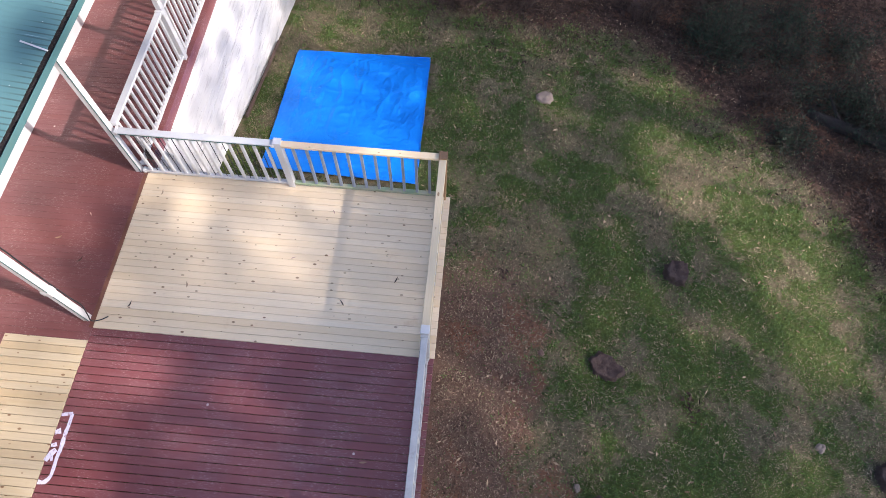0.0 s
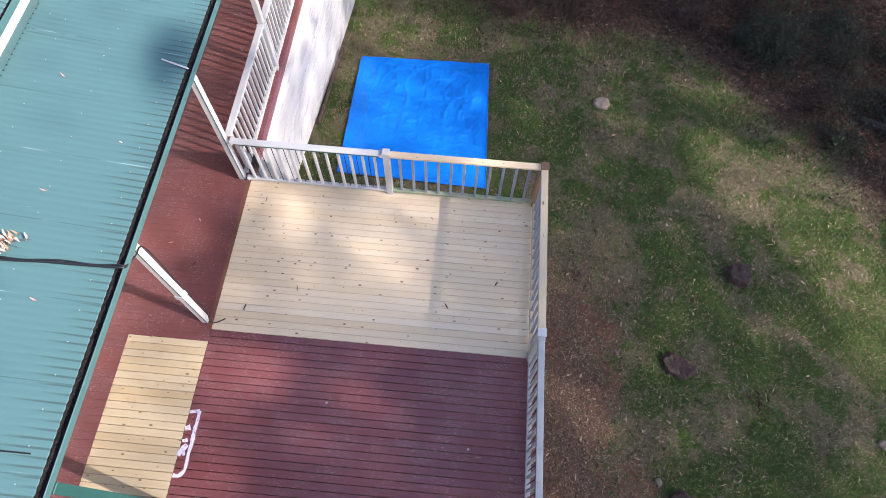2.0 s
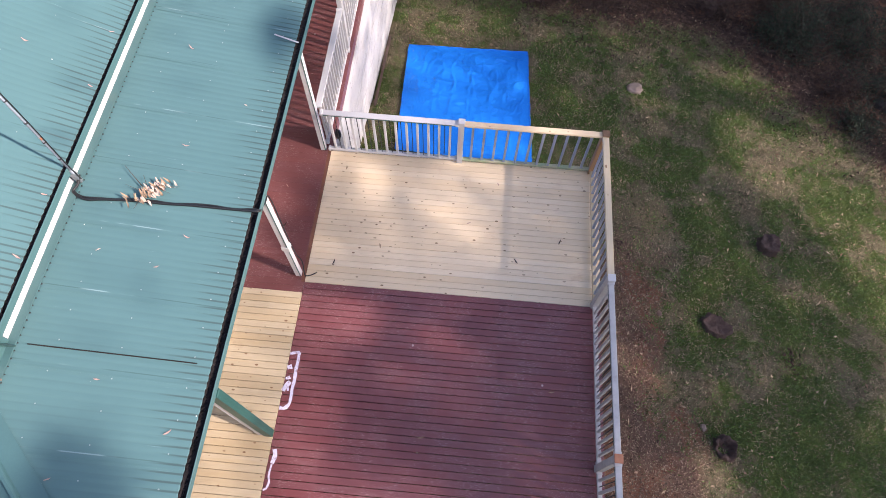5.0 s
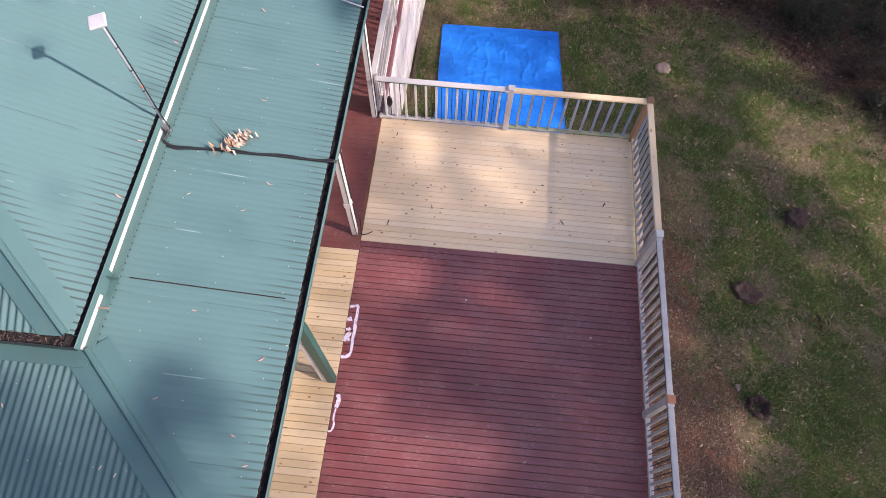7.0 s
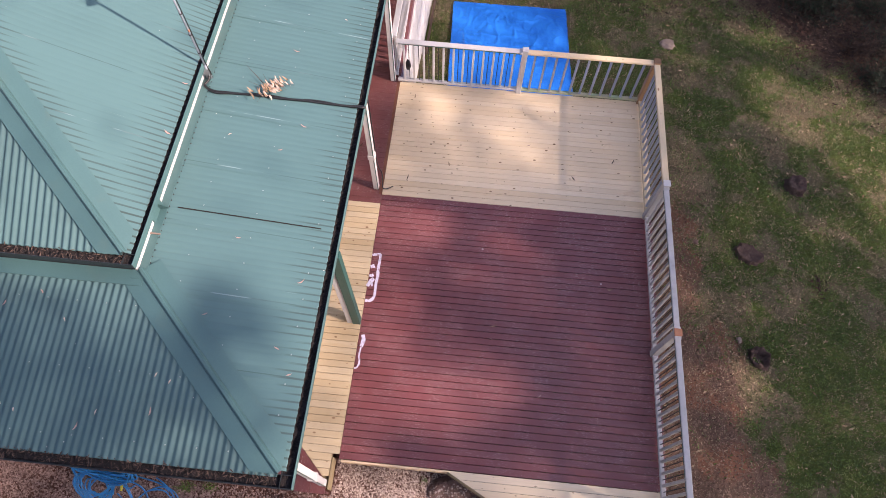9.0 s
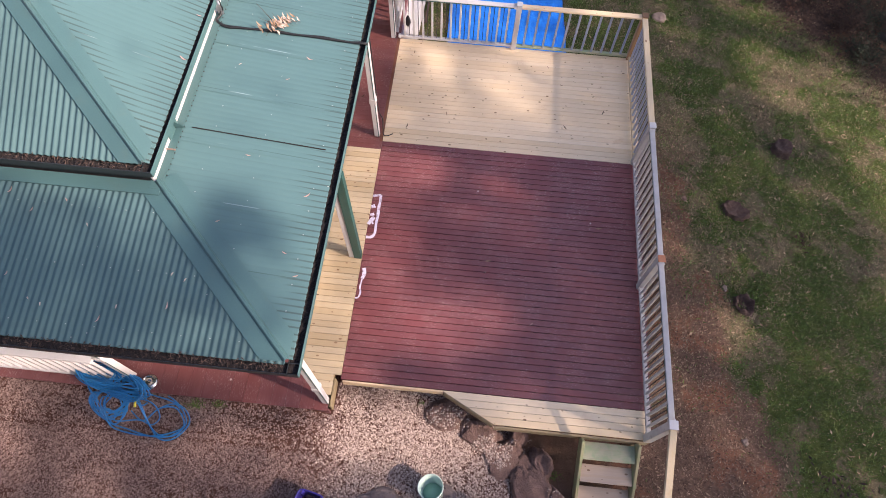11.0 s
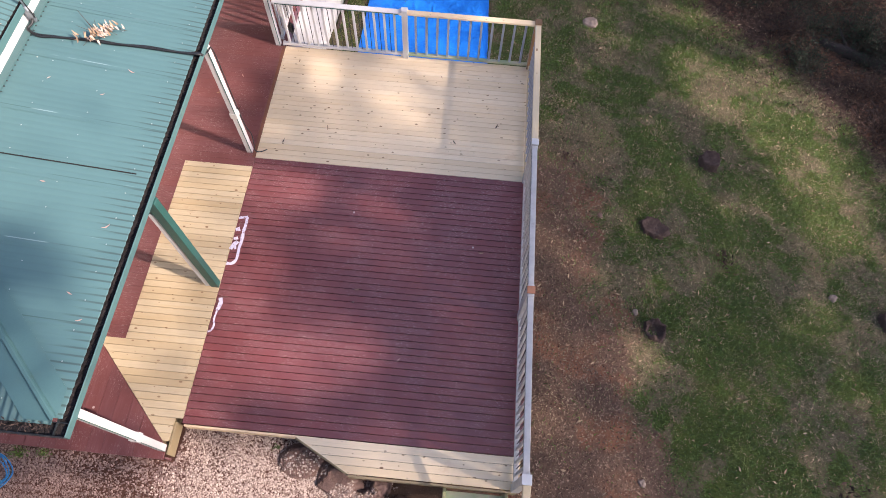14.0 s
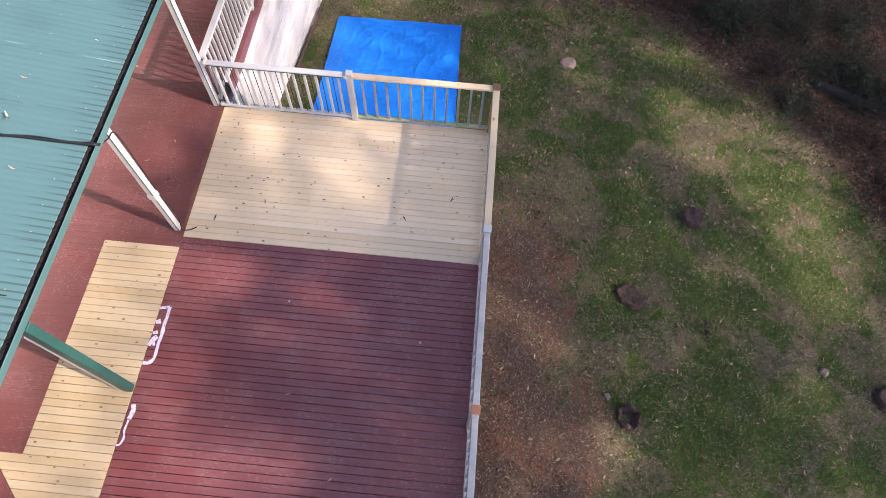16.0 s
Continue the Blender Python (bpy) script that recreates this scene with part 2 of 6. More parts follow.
JOIST = timber("joist_timber", (0.30, 0.24, 0.15), "x", False)
RED_X = red_paint("red_deck_paint", "x", 0.72)
RED_Y = red_paint("red_verandah_paint", "y", 0.6, (0.165, 0.052, 0.049))
RED_WALK = red_paint("red_walkway_paint", "x", 0.6, (0.165, 0.052, 0.049))
# south sheets: same paint, with grime and their shade in the colour
TEAL = roof_paint("grimy_shaded_teal_roof_steel", laps=False, grime_shade=0.24)
TEAL_EAST = roof_paint("teal_roof_steel_east", eave=-0.10, first=-4.50)
TEAL_MAIN = roof_paint("teal_roof_steel_main", eave=-1.98, hip=-4.42, first=-2.66)
TEAL_TRIM = plain("teal_flashing", (0.058, 0.138, 0.140), 0.5, 0.0, 0.12, 1.5, 60, 0.0004, (0.07, 0.13, 0.12))
GREEN_PAINT = plain("green_post_paint", (0.018, 0.085, 0.075), 0.45, 0, 0.2, 4, 60, 0.0006)
WHITE = plain("white_paint", (0.55, 0.535, 0.53), 0.5, 0, 0.1, 3, 50, 0.0008, (0.46, 0.43, 0.39))
GREYED = plain("weathered_white_paint", (0.47, 0.445, 0.42), 0.6, 0, 0.3, 6, 60, 0.001, (0.27, 0.235, 0.20))
WALL_WHITE = white_boards("patchy_white_boards")
GUTTER_DARK = plain("dark_gutter_metal", (0.035, 0.042, 0.045), 0.4, 0.3, 0.3, 5, 60)
LITTER = plain("gutter_leaf_litter", (0.014, 0.010, 0.010), 0.95, 0, 0.6, 14, 70, 0.02, (0.06, 0.038, 0.03))
STONE = plain("brown_boulder", (0.235, 0.142, 0.118), 0.95, 0, 0.65, 9, 60, 0.06, (0.075, 0.040, 0.030))
PALE_STONE = plain("pale_stone", (0.245, 0.18, 0.145), 0.9, 0, 0.3, 6, 30, 0.01, (0.17, 0.13, 0.11))
SLAB = plain("dusty_stone_slab", (0.215, 0.165, 0.150), 0.92, 0, 0.45, 7, 50, 0.02, (0.085, 0.055, 0.046))
STUMP_WOOD = plain("old_stump_wood", (0.115, 0.068, 0.054), 0.95, 0, 0.7, 16, 60, 0.05, (0.016, 0.010, 0.008))
ROTTEN = plain("rotten_log", (0.040, 0.028, 0.024), 0.95, 0, 0.7, 7, 40, 0.05, (0.012, 0.008, 0.007))
BARK = plain("bark", (0.12, 0.085, 0.065), 0.95, 0, 0.4, 8, 40, 0.02, (0.05, 0.035, 0.03))
CABLE = plain("black_cable", (0.012, 0.013, 0.015), 0.5, 0, 0.2)
STEEL = plain("grey_steel_tube", (0.30, 0.32, 0.34), 0.4, 0.7, 0.2, 20, 60)
CHROME = plain("stainless_steel", (0.62, 0.62, 0.60), 0.22, 1.0, 0.05)
HOSE_BLUE = plain("blue_hose_plastic", (0.006, 0.20, 0.48), 0.35, 0, 0.2, 5, 60)
BUCKET_GREEN = plain("pale_mint_plastic", (0.50, 0.66, 0.58), 0.4, 0, 0.1, 6, 50, 0.0005, (0.36, 0.42, 0.36))
TUB_BLUE = plain("violet_blue_plastic", (0.045, 0.035, 0.26), 0.4, 0, 0.15)
MAST_GREY = plain("grey_painted_pole", (0.24, 0.27, 0.31), 0.5, 0.2, 0.2, 20, 60)
SCREW = plain("dull_screw_heads", (0.26, 0.33, 0.33), 0.75, 0.0, 0.3, 20, 60)
BLACK = plain("black_plastic", (0.012, 0.012, 0.014), 0.5, 0, 0.2)
def thin_paint():
    """Thin lilac-white paint rubbed through to the red below."""
    n = Nodes("spilled_white_paint")
    return n.done(n.mix(n.ramp(n.noise(22, 6, None, 0.7), 0.30, 0.50), (0.30, 0.16, 0.20), (0.66, 0.63, 0.76)), 0.5)


PAINT_SPILL = thin_paint()
WORN_EDGE = plain("rubbed_rusty_board_edge", (0.19, 0.075, 0.045), 0.85, 0, 0.5, 6, 45, 0.002, (0.10, 0.05, 0.04))
RUST = plain("terracotta_end_grain", (0.42, 0.17, 0.09), 0.8, 0, 0.3, 20, 70)
BROWN_CAP = plain("brown_end_grain", (0.16, 0.09, 0.05), 0.8, 0, 0.4, 30, 90)
NETTING = plain("grey_violet_netting", (0.16, 0.145, 0.19), 0.9, 0, 0.4, 40, 120, 0.006, (0.07, 0.06, 0.08))
GROUND = ground_cover()
def grass_blades():
    """Green blades, yellower in places."""
    n = Nodes("grass_blades")
    r = n.add("ShaderNodeNewGeometry").outputs["Random Per Island"]
    c = n.mix(r, (0.026, 0.055, 0.009), (0.130, 0.205, 0.040))
    dry = n.math("MULTIPLY", n.ramp(n.noise(2.6, 5, None, 0.65), 0.52, 0.66), 0.6)
    c = n.mix(dry, c, n.mix(r, (0.06, 0.075, 0.02), (0.22, 0.24, 0.07)))
    return n.done(c, 0.55, 0, None, 0, 0.35)


GRASS = grass_blades()
STRAW = leafy("dry_straw", (0.085, 0.064, 0.038), (0.52, 0.41, 0.26), 0.8)
CHIP = leafy("bark_chips", (0.065, 0.036, 0.026), (0.44, 0.29, 0.205), 0.9)
DEAD_LEAF = leafy("dead_leaves", (0.20, 0.11, 0.07), (0.52, 0.38, 0.24), 0.7)
PALE_LEAF = leafy("pale_dry_leaves", (0.40, 0.28, 0.21), (0.76, 0.62, 0.52), 0.7)
PINK_LEAF = leafy("pinkish_dead_leaves", (0.34, 0.17, 0.14), (0.58, 0.43, 0.37), 0.7)
PEBBLE = leafy("gravel_pebbles", (0.15, 0.09, 0.075), (0.70, 0.57, 0.49), 0.85)
PEBBLE_DIRTY = leafy("stained_gravel_pebbles", (0.085, 0.045, 0.038), (0.40, 0.285, 0.255), 0.9)
GUM_LEAF = leafy("eucalypt_leaves", (0.035, 0.06, 0.025), (0.09, 0.12, 0.05), 0.5)
DARK_LEAF = leafy("dark_shrub_leaves", (0.012, 0.022, 0.011), (0.042, 0.062, 0.030), 0.7)
BROWN_LEAF = leafy("brown_bracken", (0.024, 0.013, 0.010), (0.135, 0.074, 0.049), 0.8)
HERB = leafy("bright_green_herb", (0.05, 0.14, 0.02), (0.13, 0.26, 0.05), 0.5)
TWIG = leafy("dry_twigs", (0.035, 0.022, 0.018), (0.14, 0.092, 0.072), 0.9)


def tarp_blue():
    """Woven plastic sheet with sharp creases."""
    n = Nodes("blue_tarpaulin")
    c = n.mix(n.noise(2.0, 3), (0.0015, 0.150, 0.60), (0.002, 0.205, 0.74))
    ridge = None
    for k, (scale, stretch) in enumerate(((1.6, (2.2, 1.0, 1.0)), (2.6, (1.0, 1.7, 1.0)))):
        f = n.noise(scale, 2.5, n.scaled(stretch))
        r = n.math("SUBTRACT", 1.0, n.math("MULTIPLY", n.math("ABSOLUTE", n.math("SUBTRACT", f, 0.5)), 13.0))
        r = n.math("MULTIPLY", n.math("MAXIMUM", r, 0.0), n.ramp(n.noise(0.9 + k, 2), 0.45, 0.6))
        ridge = r if ridge is None else n.math("ADD", ridge, r)
    return n.done(c, 0.38, 0, ridge, 0.006, 0.4)


TARP = tarp_blue()


# ---- mesh helpers ----
def mesh_of(name, verts, faces, material, smooth=False):
    me = bpy.data.meshes.new(name)
    me.from_pydata([tuple(v) for v in verts], [], faces)
    me.materials.append(material)
    if smooth:
        me.polygons.foreach_set("use_smooth", [True] * len(me.polygons))
    me.update()
    return me


def finish(name, bm, material, smooth=False):
    me = bpy.data.meshes.new(name)
    bm.normal_update()
    bm.to_mesh(me)
    bm.free()
    me.materials.append(material)
    if smooth:
        me.polygons.foreach_set("use_smooth", [True] * len(me.polygons))
    return me


def part(name, data, material=None, parent=None, label=""):
    """Links a bmesh or mesh as ONE object under a thing or part."""
    me = finish(name, data, material) if isinstance(data, bmesh.types.BMesh) else data
    ob = new(name, me)
    ob.parent = parent
    return tagged(ob, label)


def thing(name, label, category, group="", kind="", at=(0, 0, 0)):
    ob = new(name)
    ob.location = at
    return tagged(ob, label, category, group, kind)


BOXES = {}


def box_mesh(size, material, bevel=0.003):
    """A bevelled block centred on the origin; alike blocks share it."""
    key = (tuple(round(v, 4) for v in size), material.name, bevel)
    if key not in BOXES:
        bm = bmesh.new()
        bmesh.ops.create_cube(bm, size=1, matrix=Matrix.Diagonal((*size, 1)))
        if bevel:
            bmesh.ops.bevel(bm, geom=bm.edges[:], offset=min(bevel, min(size) * 0.3), segments=1, affect="EDGES")
        BOXES[key] = finish("block", bm, material)
    return BOXES[key]


def block(name, lo, hi, material, parent=None, bevel=0.003, label=""):
    """An upright block between two corners."""
    lo, hi = Vector(lo), Vector(hi)
    ob = part(name, box_mesh(hi - lo, material, bevel), None, parent, label)
    ob.location = (lo + hi) / 2 - (parent.matrix_basis.translation if parent else Vector())
    return ob


def beam(name, a, b, w, h, material, parent=None, bevel=0.004, label="", over=None):
    """A bar from a to b, w wide and h high across."""
    a, b = Vector(a), Vector(b)
    d = b - a
    ob = part(name, box_mesh((w, d.length, h), material, bevel), None, parent, label)
    y = d.normalized()
    x = y.cross(Vector((0, 0, 1)))
    x = x.normalized() if x.length > 1e-4 else Vector((1, 0, 0))
    z = x.cross(y)
    m = Matrix((x, y, z)).transposed().to_4x4()
    ob.matrix_basis = Matrix.Translation((a + b) / 2 - (parent.matrix_basis.translation if parent else Vector())) @ m
    return ob


def tube(name, points, radius, material, parent=None, label="", sides=8, taper=None):
    """A round bar along points."""
    pts = [Vector(p) for p in points]
    verts, faces = [], []
    for k, p in enumerate(pts):
        d = (pts[min(k + 1, len(pts) - 1)] - pts[max(k - 1, 0)]).normalized()
        s = d.cross(Vector((0.31, 0.17, 0.93)))
        s.normalize()
        u = s.cross(d)
        r = radius if taper is None else radius + (taper - radius) * k / (len(pts) - 1)
        for j in range(sides):
            a = 2 * math.pi * j / sides
            verts.append(p + (s * math.cos(a) + u * math.sin(a)) * r)
    for k in range(len(pts) - 1):
        for j in range(sides):
            i = (j + 1) % sides
            faces.append((k * sides + j, k * sides + i, (k + 1) * sides + i, (k + 1) * sides + j))
    faces.append(tuple(range(sides))[::-1])
    faces.append(tuple(range((len(pts) - 1) * sides, len(pts) * sides)))
    return part(name, mesh_of(name, verts, faces, material, True), None, parent, label)


def smooth_line(points, steps=6):
    """A rounded line through points."""
    p = [Vector(q) for q in points]
    p = [2 * p[0] - p[1]] + p + [2 * p[-1] - p[-2]]
    out = []
    for k in range(1, len(p) - 2):
        for s in range(steps):
            t = s / steps
            a, b, c, d = p[k - 1 : k + 3]
            out.append(0.5 * (2 * b + (c - a) * t + (2 * a - 5 * b + 4 * c - d) * t * t + (3 * b - a - 3 * c + d) * t**3))
    return out + [p[-2]]


def lathe(profile, material, name, sides=28, wobble=0.0):
    verts, faces = [], []
    for r, z in profile:
        for j in range(sides):
            a = 2 * math.pi * j / sides
            k = 1 + wobble * noise.noise(Vector((math.cos(a) * 1.3, math.sin(a) * 1.3, z * 2)))
            verts.append((r * k * math.cos(a), r * k * math.sin(a), z))
    for k in range(len(profile) - 1):
        for j in range(sides):
            i = (j + 1) % sides
            faces.append((k * sides + j, k * sides + i, (k + 1) * sides + i, (k + 1) * sides + j))
    return mesh_of(name, verts, faces, material, True)


rng = np.random.default_rng(7)
TABLE = rng.random((64, 64))


def value_noise(x, y):
    xi, yi = np.floor(x).astype(int), np.floor(y).astype(int)
    fx, fy = x - xi, y - yi
    fx, fy = fx * fx * (3 - 2 * fx), fy * fy * (3 - 2 * fy)
    a, b = TABLE[xi % 64, yi % 64], TABLE[(xi + 1) % 64, yi % 64]
    c, d = TABLE[xi % 64, (yi + 1) % 64], TABLE[(xi + 1) % 64, (yi + 1) % 64]
    return (a + (b - a) * fx) * (1 - fy) + (c + (d - c) * fx) * fy


def fractal(x, y, octaves=4):
    x, y = np.asarray(x, float), np.asarray(y, float)
    total, amp, size = 0 * x, 0.5, 0
    for k in range(octaves):
        total, size = total + amp * value_noise(x * 2**k + 17 * k, y * 2**k + 5 * k), size + amp
        amp /= 2
    return total / size


def step(v, lo, hi):
    t = np.clip((np.asarray(v, float) - lo) / (hi - lo), 0, 1)
    return t * t * (3 - 2 * t)


# ---- ground ----
def slope(x, y):
    """The lie of the land: a gravel pad before the house, falling away to the lawn."""
    x, y = np.clip(np.asarray(x, float), -12, 18), np.clip(np.asarray(y, float), -14, 16)
    p = -1.112 - 0.1894 * x - 0.2544 * y + 0.0004 * x * x + 0.0148 * x * y + 0.0021 * y * y
    return -np.logaddexp(-6 * p, 6 * 0.35) / 6


def height(x, y):
    x, y = np.asarray(x, float), np.asarray(y, float)
    heap = 0.27 * step(y, -5.05, -4.60) * (1 - step(x, -0.45, 0.05)) * step(-y, 4.2, 4.45)
    return slope(x, y) + heap + (fractal(x * 1.6, y * 1.6, 4) - 0.5) * 0.07


def bank_edge(x):
    """How far north the lawn reaches."""
    return np.interp(x, [-4, 2, 5, 8.3, 10.1, 11.7, 12.6, 14, 18], [13, 11.2, 9.9, 9.8, 7.6, 6.5, 4.6, 2.5, -3])


LUSH = ((6.8, 4.9, 0.7, 0.6), (9.6, 7.6, 1.6, 0.45), (10.4, 4.4, 0.8, 0.5), (9.9, 5.1, 0.5, 0.4), (7.7, 1.9, 0.6, 0.5), (9.0, 1.1, 1.0, 0.6), (9.0, -0.7, 0.9, 0.7), (8.0, -1.5, 0.8, 0.7), (11.3, 1.4, 0.7, 0.6), (6.85, -1.9, 0.3, 0.2),
        (8.4, 6.4, 0.5, 0.35), (6.9, 3.1, 0.45, 0.35), (5.6, 4.3, 0.4, 0.3), (4.8, 5.9, 0.5, 0.5), (7.7, 7.5, 0.8, 0.35), (10.4, 2.3, 1.0, 0.5), (9.2, 2.6, 0.6, 0.4), (7.3, 0.5, 0.4, 0.4), (8.6, -0.3, 0.7, 0.5), (8.3, -3.2, 1.0, 0.8))
THIN = ((8.8, 4.5, 0.5, 0.35), (9.3, 5.45, 0.7, 0.3), (10.15, 5.3, 0.5, 0.25), (8.25, 4.3, 0.35, 0.4), (6.5, 4.85, 0.35, 0.2), (11.8, 5.8, 0.6, 0.5), (12.0, 5.0, 0.4, 0.4), (10.2, 0.2, 0.5, 0.35), (6.35, -1.95, 0.5, 0.4), (6.2, 2.3, 0.4, 0.5), (5.0, 2.9, 0.5, 0.5), (6.4, -0.3, 0.4, 0.4), (9.9, 1.3, 0.5, 0.3))


def spots(x, y, places):
    """How far a spot lies inside one of the uneven round patches."""
    wx, wy = x + 0.5 * (fractal(x * 1.7 + 21, y * 1.7, 3) - 0.5), y + 0.5 * (fractal(x * 1.7, y * 1.7 + 33, 3) - 0.5)
    total = 0 * x
    for cx, cy, rx, ry in places:
        total = np.maximum(total, np.exp(-((((wx - cx) / rx) ** 2 + ((wy - cy) / ry) ** 2) ** 2)))
    return total


def covers(x, y):
    """Green grass, gravel, litter and turf of any kind, each from 0 to 1."""
    x, y = np.asarray(x, float), np.asarray(y, float)
    n1, n2, n3 = fractal(x * 0.55 + 3, y * 0.55, 4), fractal(x * 2.1, y * 2.1 + 9, 3), fractal(x * 1.7 + 31, y * 1.7 + 12, 5)
    green = 0.14 + 0.80 * step(n3 * 0.6 + fractal(x * 4.2 + 5, y * 4.2, 3) * 0.4 + 0.20 * spots(x, y, LUSH) - 0.14 * spots(x, y, THIN), 0.32, 0.72)
    bare = (1 - step(x - 6.0 - 1.6 * (n1 - 0.5) - 1.2 * (n2 - 0.5) - 0.7 * step(-y, 1, 5), -0.6, 0.7)) * (1 - step(y, 1.4, 3.6)) * step(x, 3, 4)
    gravel = (1 - step(x + 0.6 * (n2 - 0.5), 2.35, 2.75)) * (1 - step(y, -3.9, -3.6)) * step(-y, 3.5, 3.7)
    edge = step(y - bank_edge(x) + 1.4 * (n2 - 0.5), -0.9, 0.5)
    front = (1 - step(y, -4.6, -3.8)) * step(x, 2.0, 2.6)
    turf = (1 - 0.92 * bare) * (1 - gravel) * (1 - edge) * (1 - front * (1 - step(x, 6, 7.6)) * 0.9)
    litter = np.maximum(edge, 0.25 * step(n2, 0.5, 0.7))
    return green * turf, gravel, litter, turf


def spread(lo, hi, fine, far):
    a = np.arange(lo, hi, fine)
    out, d = [], fine
    while d < far:
        d *= 1.6
        out.append(d)
    s = np.cumsum(out)
    return np.concatenate([(lo - s)[::-1], a, hi + s])


def ground_sheet():
    xs, ys = spread(-5.0, 15.5, 0.1, 160), spread(-7.5, 14.0, 0.1, 160)
    gx, gy = np.meshgrid(xs, ys)
    z = height(gx, gy)
    nx, ny = len(xs), len(ys)
    idx = np.arange(nx * ny).reshape(ny, nx)
    faces = np.stack([idx[:-1, :-1], idx[:-1, 1:], idx[1:, 1:], idx[1:, :-1]], -1).reshape(-1, 4)
    me = mesh_of("ground", np.stack([gx, gy, z], -1).reshape(-1, 3).tolist(), faces.tolist(), GROUND, True)
    g, gr, li, tu = covers(gx, gy)
    a = me.attributes.new("cover", "FLOAT_COLOR", "POINT")
    a.data.foreach_set("color", np.stack([g, gr, li, tu], -1).reshape(-1).astype(np.float32))
    return tagged(new("ground", me), "sloping lawn with bare red soil and gravel", "ground", "", "structure")


ground_sheet()


def scatter(name, xs, ys, zs, shapes, material, label, category, kind="stuff"):
    """Many small pieces in one mesh. shapes: (n, k, 3) corners round each place and the faces of one piece."""
    corners, face = shapes
    n, k = corners.shape[:2]
    v = corners + np.stack([xs, ys, zs], -1)[:, None]
    f = (np.asarray(face)[None] + (np.arange(n) * k)[:, None, None]).reshape(-1, len(face[0]))
    me = mesh_of(name, v.reshape(-1, 3).tolist(), f.tolist(), material)
    return tagged(new(name, me), label, category, "", kind)


def leaf_shapes(n, length, width, tilt, r):
    """Lance-shaped flakes turned at random: corners of two triangles."""
    yaw, pitch, roll = r.uniform(0, 2 * np.pi, n), r.uniform(-tilt, tilt, n), r.uniform(-1.2, 1.2, n) * tilt
    L, W = r.uniform(*length, n), r.uniform(*width, n)
    ax = np.stack([np.cos(yaw) * np.cos(pitch), np.sin(yaw) * np.cos(pitch), np.sin(pitch)], -1)
    side = np.stack([-np.sin(yaw) * np.cos(roll), np.cos(yaw) * np.cos(roll), np.sin(roll)], -1)
    return np.stack([-ax * L[:, None] / 2, side * W[:, None] / 2, ax * L[:, None] / 2, -side * W[:, None] / 2], 1), [(0, 1, 2, 3)]


def blades(n, tall, wide, r):
    """Leaning single blades."""
    yaw, h, w, lean = r.uniform(0, 6.283, n), r.uniform(*tall, n), r.uniform(*wide, n), r.uniform(0.2, 1.6, n)
    c, s = np.cos(yaw), np.sin(yaw)
    zero = np.zeros(n)
    return np.stack([np.stack([-s * w, c * w, zero], -1), np.stack([s * w, -c * w, zero], -1), np.stack([c * h * lean, s * h * lean, h], -1)], 1), [(0, 1, 2)]


def open_ground(x, y):
    """Lawn that neither deck, house nor tarpaulin covers."""
    return ~((x < 4.3) & (y < 2.3) & (y > -5.4)) & ~((x > 0.66) & (x < 3.58) & (y > 3.95) & (y < 7.85)) & (x > 0.12)


